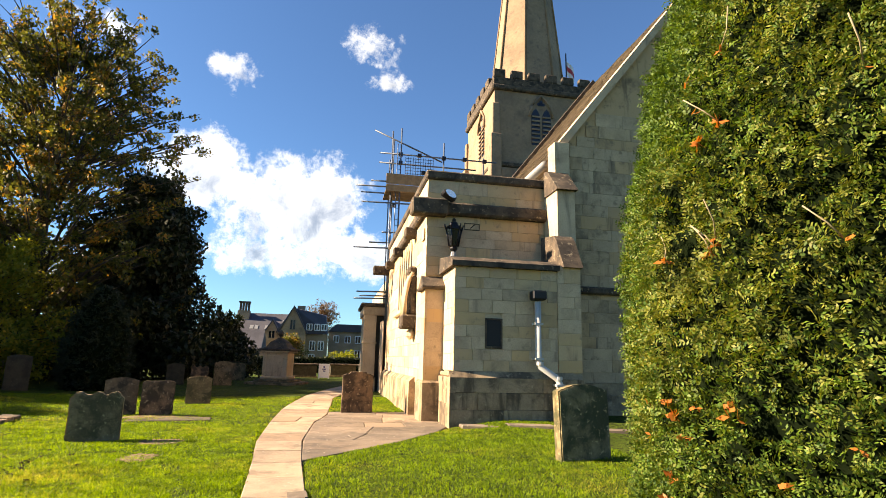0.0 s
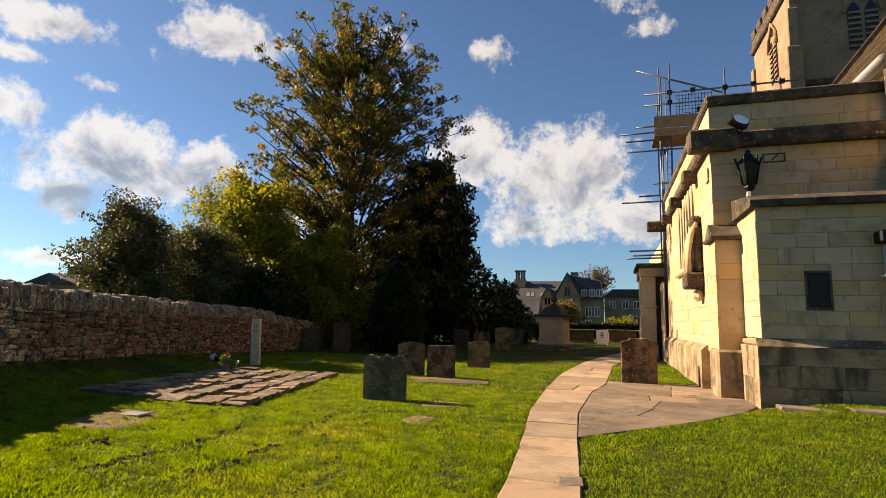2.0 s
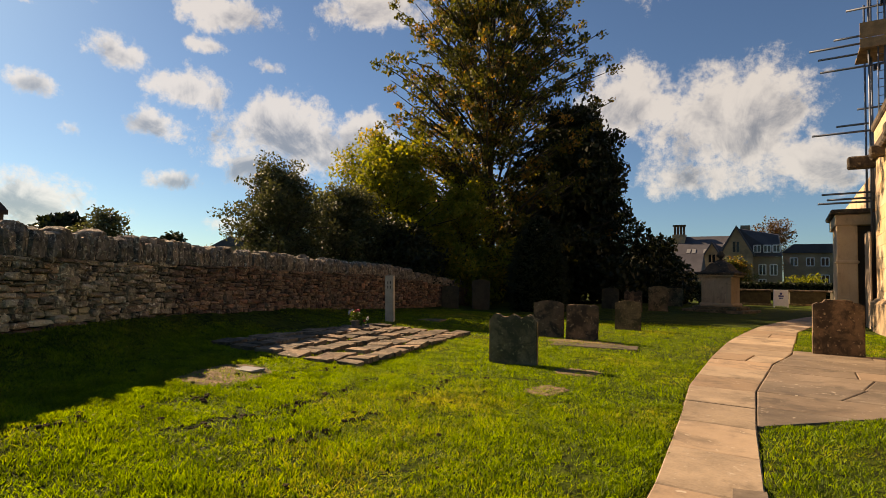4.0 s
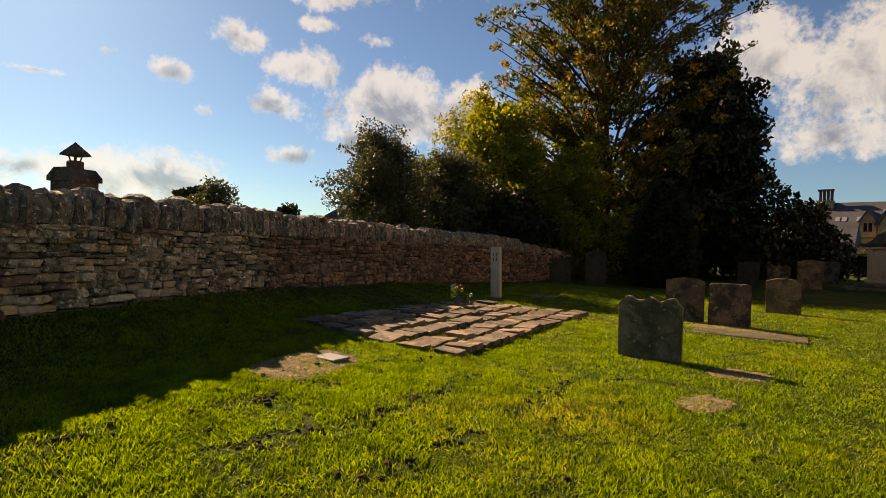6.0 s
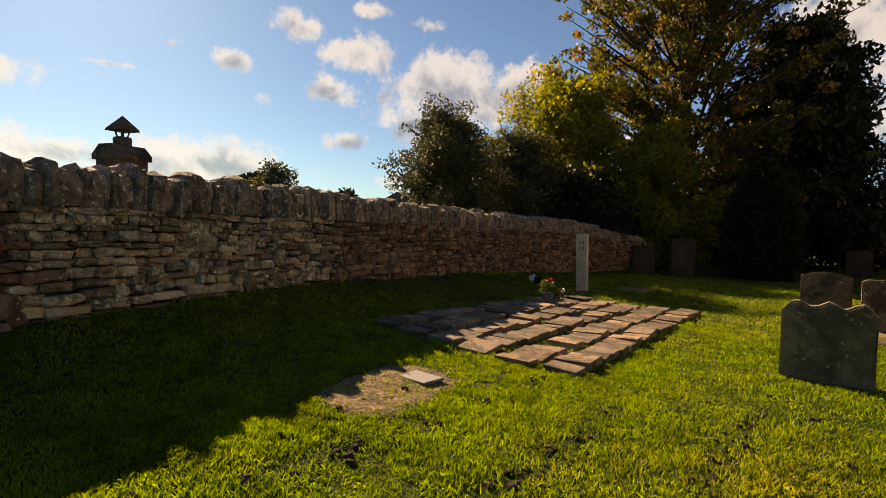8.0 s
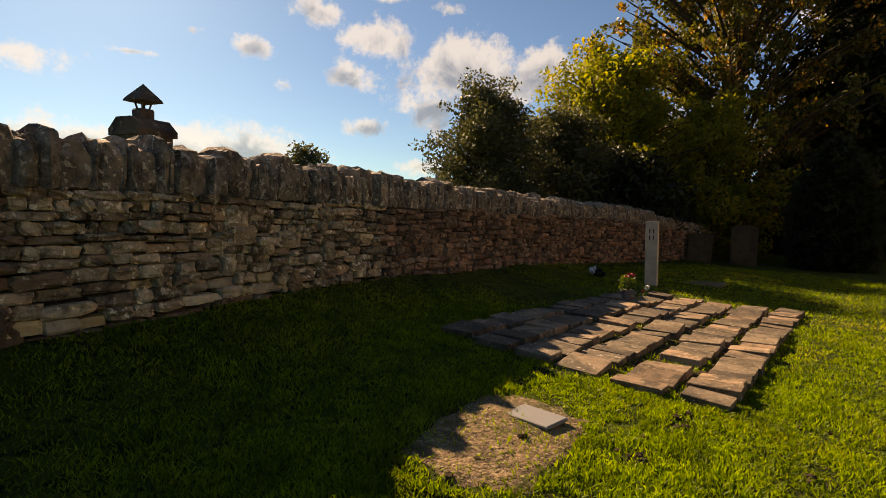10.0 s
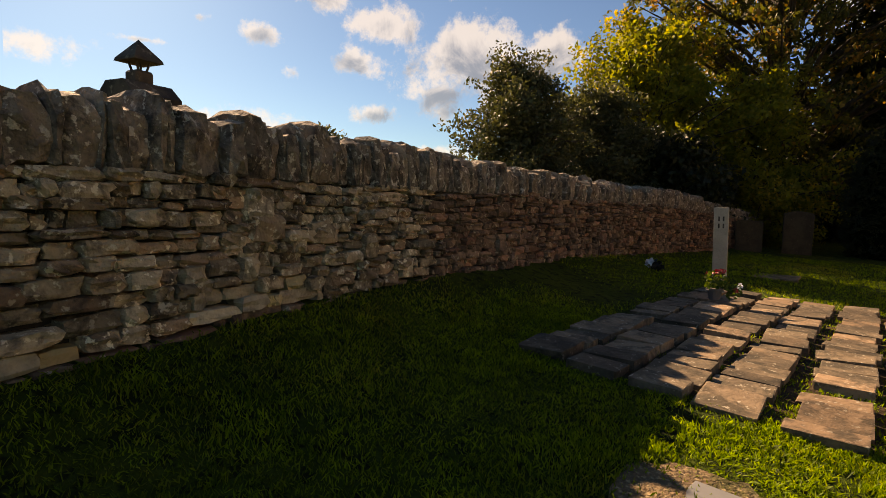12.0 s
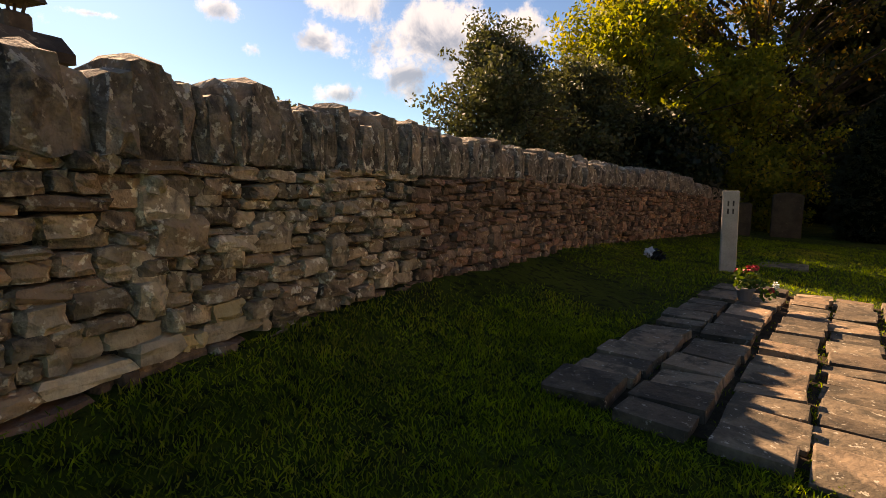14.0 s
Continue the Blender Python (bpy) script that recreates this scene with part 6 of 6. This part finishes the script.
    leaf_object("needle_sprays", np.stack([q - u, q + w, q + u, q - w], 1).reshape(-1, 3), np.arange(n * 4).reshape(-1, 4), LEAF_DARK, e)
    tree("garden_shrub", (0.7, 58.0), 1.9, [(0, 1.6), (0.5, 1.7), (1, 0.9)], LEAF_YELLOW, 6000, 0.08, 31, "bright yellow-green rounded garden shrub", 0.1, 12, 0.8, 0.02, "shrub")
    tree("garden_shrub", (-4.6, 58.0), 3.6, [(0, 1.8), (0.5, 2.0), (1, 0.8)], LEAF_BEECH, 6000, 0.11, 32, "russet garden shrub before the houses", 0.1, 12, 0.8, 0.02, "shrub")


make_houses()


def make_chimney():
    c = thing("stone_chimney", (-11.1, 6.3, 0), "dark stone chimney stack with a pitched cowl behind the wall", "chimney")
    c.matrix_basis = pose(-11.1, 6.28, 0, 0, 0, 26)
    box("shaft", (-0.235, -0.22, 0.0), (0.235, 0.22, 2.24), COPING, c, 0.02)
    prism("stack_cap", [(-0.26, 2.22), (0.26, 2.22), (0.26, 2.29), (0.12, 2.42), (-0.12, 2.42), (-0.26, 2.29)], "y", -0.25, 0.25, COPING, c)
    box("neck", (-0.09, -0.09, 2.41), (0.09, 0.09, 2.54), COPING, c, 0.02)
    for x, y in ((-0.07, -0.07), (0.07, -0.07), (0.07, 0.07), (-0.07, 0.07)):
        tube("cowl_leg", [(x * 0.6, y * 0.6, 2.53), (x, y, 2.66)], 0.012, COPING, c, 6)
    bm = bmesh.new()
    lo = [bm.verts.new((x * 0.15, y * 0.15, 2.62)) for x, y in ((-1, -1), (1, -1), (1, 1), (-1, 1))]
    mid = [bm.verts.new((x * 0.14, y * 0.14, 2.65)) for x, y in ((-1, -1), (1, -1), (1, 1), (-1, 1))]
    tip = bm.verts.new((0, 0, 2.83))
    bm.faces.new(lo[::-1])
    for i in range(4):
        bm.faces.new((lo[i], lo[(i + 1) % 4], mid[(i + 1) % 4], mid[i]))
        bm.faces.new((mid[i], mid[(i + 1) % 4], tip))
    part("cowl_roof", bm, COPING, c)
    h = thing("distant_house", (0, 0, 0), "dark roof and chimney of a far house", "house")
    box("wall", (-50, 37.5, 0), (-44, 43, 4.0), HOUSE_DARK, h)
    prism("roof", [(-50.3, 3.9), (-43.7, 3.9), (-47, 4.9)], "y", 37.2, 43.3, SLATE, h)
    box("chimney_stack", (-46.5, 38.5, 4.0), (-45.3, 39.5, 5.6), HOUSE_DARK, h)
    tube("aerial", [(-45.5, 39, 5.5), (-45.5, 39, 8.0)], 0.04, IRON, h, 5)


make_chimney()


# ---- churchyard wall ----
def make_wall():
    rng = random.Random(77)
    wall = thing("wall_churchyard", (0, 0, 0), "old dry-stone limestone wall with upright coping stones", "stone wall", kind="structure")
    # length along the wall
    seg, run = [], 0.0
    for (ax, ay), (bx, by) in zip(WALL[:-1], WALL[1:]):
        length = math.hypot(bx - ax, by - ay)
        seg.append((run, length, ax, ay, (bx - ax) / length, (by - ay) / length))
        run += length

    def along(s):
        for s0, length, ax, ay, dx, dy in seg:
            if s <= s0 + length or (s0, length) == (seg[-1][0], seg[-1][1]):
                return ax + dx * (s - s0), ay + dy * (s - s0), dx, dy
    # smooth directions
    def spot(s):
        x, y, dx, dy = along(min(max(s, 0), run))
        _, _, ex, ey = along(min(s + 0.6, run))
        _, _, fx, fy = along(max(s - 0.6, 0))
        d = Vector((dx + ex + fx, dy + ey + fy)).normalized()
        return x, y, d.x, d.y

    def top_at(y):
        return between([(-5, 1.56), (7.5, 1.54), (9.5, 1.50), (13.4, 1.43), (18, 1.36), (22, 1.08), (26, 0.78), (30, 0.7)], y)

    # core, its dark colour standing for shade in the joints
    verts, faces = [], []
    n = 60
    for i in range(n + 1):
        x, y, dx, dy = spot(run * i / n)
        nx, ny = dy, -dx                     # towards the churchyard
        for off, z in ((-0.12, -0.3), (-0.12, top_at(y) - 0.02), (-0.42, top_at(y) - 0.02), (-0.42, -0.3)):
            verts.append((x + nx * off, y + ny * off, z))
    for i in range(n):
        for k in range(4):
            faces.append((i * 4 + k, i * 4 + 4 + k, i * 4 + 4 + (k + 1) % 4, i * 4 + (k + 1) % 4))
    faces += [(0, 1, 2, 3), tuple(n * 4 + k for k in (3, 2, 1, 0))]
    link("wall_core", verts, faces, WALL_CORE, wall, "core coloured dark for the shade between stones")
    shapes = [rubble_mesh("wall_stone", 100 + s, RUBBLE, 0.13, 0.50) for s in range(14)]
    pale = [rubble_mesh("wall_stone", 200 + s, RUBBLE_PALE, 0.09, 0.60) for s in range(10)]
    copes = [rubble_mesh("coping_stone", 300 + s, COPE_STONE, 0.11, 0.55) for s in range(12)]
    far_v, far_f = [], []

    def place(shape, s, zc, length, height, depth, name, off, roll, near, parts):
        x, y, dx, dy = spot(s)
        nx, ny = dy, -dx
        m = Matrix.Translation((x + nx * off, y + ny * off, zc)) @ Matrix.Rotation(math.atan2(dy, dx), 4, "Z") @ Matrix.Rotation(roll, 4, "Y") @ Matrix.Diagonal((length, depth, height, 1))
        if near:
            ob = new(name, shape)
            ob.parent = wall
            ob.matrix_basis = m
        else:
            i0 = len(parts[0])
            parts[0].extend(m @ v.co for v in shape.vertices)
            parts[1].extend(tuple(i0 + k for k in p.vertices) for p in shape.polygons)

    # coursed rubble face
    z = 0.0
    course = 0
    stretch = 0
    zs = []
    while z < 1.62:
        h = rng.uniform(0.055, 0.095) if z > 0.95 else rng.uniform(0.075, 0.125)
        zs.append((z, h))
        z += h
    for z, h in zs:
        s = rng.uniform(-0.2, 0.0)
        while s < run:
            x, y, _, _ = spot(s + 0.1)
            repair = 3.2 < y < 7.02 and z + h < 0.74 + 0.14 * math.sin(y * 3) + 0.10 * math.sin(y * 7.3)
            length = rng.choice((0.07, 0.10, 0.14, 0.18, 0.23, 0.31)) * rng.uniform(0.85, 1.15) * (1.15 if repair else 1.0)
            zt = top_at(y)
            low = ground_z(x, y) - 0.15
            sag = 0.07 * noise.noise((s * 1.1, z * 1.2, 3)) + 0.012 * noise.noise((s * 3.7, z * 3.0, 8)) + rng.uniform(-0.006, 0.006)
            if z + h > low and z < zt - 0.02 and y > -1:
                hh = min(h, zt - z)
                kind = rng.random()
                if kind < 0.07 and z + h * 2.2 < zt:
                    hh = h * 2.1
                    length = max(length, hh * 0.9)
                elif kind < 0.3:
                    hh = h * 0.78
                near = 5.0 < y < 8.7 and low + 0.12 < z
                place(rng.choice(pale if repair else shapes), s + length / 2, z + hh / 2 + sag, length * 0.99, hh * 0.99, rng.uniform(0.17, 0.25), "wall_stone", -0.09 + rng.uniform(-0.035, 0.035), rng.uniform(-0.05, 0.05), near, (far_v, far_f))
            s += length
    if far_v:
        ob = link("wall_stones", far_v, far_f, RUBBLE_JOINED, wall, "weathered coursed rubble stones")
        ob["kind"] = "stuff"
    # upright coping stones
    cope_v, cope_f = [], []
    s = 0.0
    while s < run:
        w = rng.choice((0.05, 0.07, 0.09, 0.12, 0.16)) * rng.uniform(0.85, 1.2)
        x, y, _, _ = spot(s)
        h = rng.uniform(0.29, 0.44) if y < 20 else rng.uniform(0.26, 0.34)
        if y > -1:
            place(rng.choice(copes), s + w / 2, top_at(y) + h / 2 - 0.03, w * 1.2, h * 1.05, rng.uniform(0.34, 0.46), "coping_stone", -0.2 + rng.uniform(-0.03, 0.03), rng.uniform(-0.12, 0.12), 4.9 < y < 14.5, (cope_v, cope_f))
        s += w
    ob = link("coping_stones", cope_v, cope_f, COPE_STONE, wall, "upright lichened coping stones")
    ob["kind"] = "stuff"


make_wall()


# ---- worn ruts in the lawn ----
RUTS = [[(-5.05, 4.7), (-5.2, 5.8), (-5.32, 6.7), (-5.5, 7.4), (-5.64, 8.6)],
        [(-4.55, 5.5), (-4.46, 6.35), (-4.48, 6.85), (-4.6, 7.6), (-4.8, 8.4), (-5.0, 9.2)],
        [(-3.68, 6.0), (-3.74, 7.05), (-3.87, 7.75), (-3.98, 8.7), (-4.2, 9.7)]]


def rut_points(step, spread, seed):
    """Places along the ruts, scattered to both sides, thick here and thin there."""
    rng = random.Random(seed)
    out = []
    for rut in RUTS:
        for (ax, ay), (bx, by) in zip(rut[:-1], rut[1:]):
            length = math.hypot(bx - ax, by - ay)
            for i in range(int(length / step)):
                k = (i + rng.random()) * step / length
                x, y = ax + (bx - ax) * k + rng.gauss(0, spread), ay + (by - ay) * k + rng.gauss(0, spread)
                if noise.noise((x * 1.9, y * 1.9, 31.0)) > -0.12:
                    out.append((x, y))
    return out


def make_clods():
    rng = random.Random(9)
    shapes = [rubble_mesh("soil_clod", 400 + k, SOIL, 0.16, 0.4) for k in range(5)]
    verts, faces = [], []
    for x, y in rut_points(0.030, 0.065, 2) + [(rng.uniform(-6, -1.6), rng.uniform(4.5, 10)) for _ in range(60)]:
        size = rng.choice((0.010, 0.015, 0.022, 0.034))
        shape = rng.choice(shapes)
        m = pose(x, y, ground_z(x, y) + size * 0.28, rng.uniform(-20, 20), 0, rng.uniform(0, 360)) @ Matrix.Diagonal((size * 1.5, size * 1.1, size, 1))
        i0 = len(verts)
        verts.extend(m @ v.co for v in shape.vertices)
        faces.extend(tuple(i0 + k for k in q.vertices) for q in shape.polygons)
    for shape in shapes:
        bpy.data.meshes.remove(shape)
    ob = link("soil_clods", verts, faces, SOIL)
    tagged(ob, "dark crumbs of turned soil along ruts in the lawn", "soil", kind="stuff")


make_clods()


# ---- grass blades ----
def make_grass():
    rng = np.random.default_rng(12)
    spots = []

    def scatter(n, x0, x1, y0, y1):
        q = np.stack([rng.uniform(x0, x1, n), rng.uniform(y0, y1, n)], 1)
        edge = np.minimum(np.minimum(q[:, 0] - x0, x1 - q[:, 0]), np.minimum(q[:, 1] - y0, y1 - q[:, 1]))
        spots.append(q[rng.random(n) < np.clip(edge / 1.0 + 0.05 + 0.95 * (q[:, 0] > -1.6), 0, 1)])

    scatter(26000, -5.0, -1.0, 2.2, 5.4)
    scatter(160000, -7.0, -1.0, 4.0, 9.6)
    scatter(110000, -9.8, -4.6, 4.6, 10.6)
    scatter(74000, -9.0, -1.0, 8.6, 13.6)
    scatter(76000, -12.2, -1.2, 11.6, 22.0)
    scatter(80000, -0.6, 4.6, 4.6, 13.5)
    scatter(9000, -0.4, 2.0, 16.4, 22.0)
    p = np.concatenate(spots)
    # heights of the lawn on a grid
    gx, gy, cell = -13.0, 1.5, 0.125
    nx, ny = 152, 172
    grid = np.array([[ground_z(gx + i * cell, gy + j * cell) for i in range(nx)] for j in range(ny)])
    gap = np.array([[wall_gap(gx + i * cell, gy + j * cell) for i in range(nx)] for j in range(ny)])
    u, v = (p[:, 0] - gx) / cell, (p[:, 1] - gy) / cell
    i, j = u.astype(int), v.astype(int)
    fu, fv = u - i, v - j

    def sample(g):
        return (g[j, i] * (1 - fu) + g[j, i + 1] * fu) * (1 - fv) + (g[j + 1, i] * (1 - fu) + g[j + 1, i + 1] * fu) * fv
    z = sample(grid)
    ok = sample(gap) > 0.02
    # bare streaks along the ruts
    bare = np.zeros((ny, nx))
    for x, y in rut_points(0.012, 0.035, 5):
        bare[int((y - gy) / cell + 0.5), int((x - gx) / cell + 0.5)] += 1
    ok &= rng.random(len(p)) > np.clip(sample(bare) / 9, 0, 0.85)
    x, y = p[:, 0], p[:, 1]
    ok &= ~((x > 1.8) & (y > 14)) & ~((x > 2.25) & (y > 12.8)) & (np.hypot(x - 3.2, y - 3.55) > 1.4)
    slant = x + 0.20 * (y - 8.5)
    bed = (y > 8.42 + 0.17 * (x + 8.2)) & (y < 13.9) & (slant > -8.2) & (slant < -5.55)
    ok &= ~(bed & (rng.random(len(p)) > np.where(slant > -6.95, 0.34, 0.05)))
    for cx, cy, rx, ry, turn in PATCHES:
        c, s = math.cos(radians(turn)), math.sin(radians(turn))
        a, b = (x - cx) * c + (y - cy) * s, -(x - cx) * s + (y - cy) * c
        ok &= ~(((a / rx) ** 2 + (b / ry) ** 2 < 1.0 + rng.normal(0, 0.15, len(p))) & (rng.random(len(p)) > (0.13 if cx < -5 else 0.40)))
    keep, tuft = [], []
    for k in np.nonzero(ok)[0]:
        x, y = p[k]
        if paved(x, y):
            continue
        bald = noise.noise((x * 2.4 + y * 0.8, y * 1.0 - x * 0.3, 20.0)) + 0.6 * noise.noise((x * 7, y * 7, 4.0))
        if x < -1.2 and bald > 0.50 and rng.random() < 0.8:
            continue
        keep.append((x, y, z[k]))
        tuft.append(noise.noise((x * 1.7, y * 1.7, 5)) + 1.1 * max(0.0, noise.noise((x * 6.5, y * 6.5, 9))) + 0.7 * noise.noise((x * 15, y * 15, 3)))
    p = np.array(keep)
    n = len(p)
    far = np.clip((p[:, 1] - 8) / 8, 0, 1)
    h = np.maximum(0.020 + 0.020 * np.array(tuft) + rng.random(n) * 0.014, 0.007)[:, None]
    a = rng.random(n) * 2 * math.pi
    w = np.stack([np.cos(a), np.sin(a), np.zeros(n)], 1) * (rng.uniform(0.0026, 0.0055, n) * (1 + 1.0 * far))[:, None]
    bend = np.stack([rng.normal(0, 0.017, n), rng.normal(0, 0.017, n), np.zeros(n)], 1)
    up = np.array([0, 0, 1]) * h
    q = np.stack([p - w, p + w, p + bend * 0.5 + up * 0.7 + w * 0.6, p + bend + up], 1).reshape(-1, 3)
    ob = leaf_object("grass", q, np.arange(n * 4).reshape(-1, 4), BLADE, None)
    tagged(ob, "short mown grass blades in sun and shade", "grass", kind="stuff")


make_paving()
make_grass()
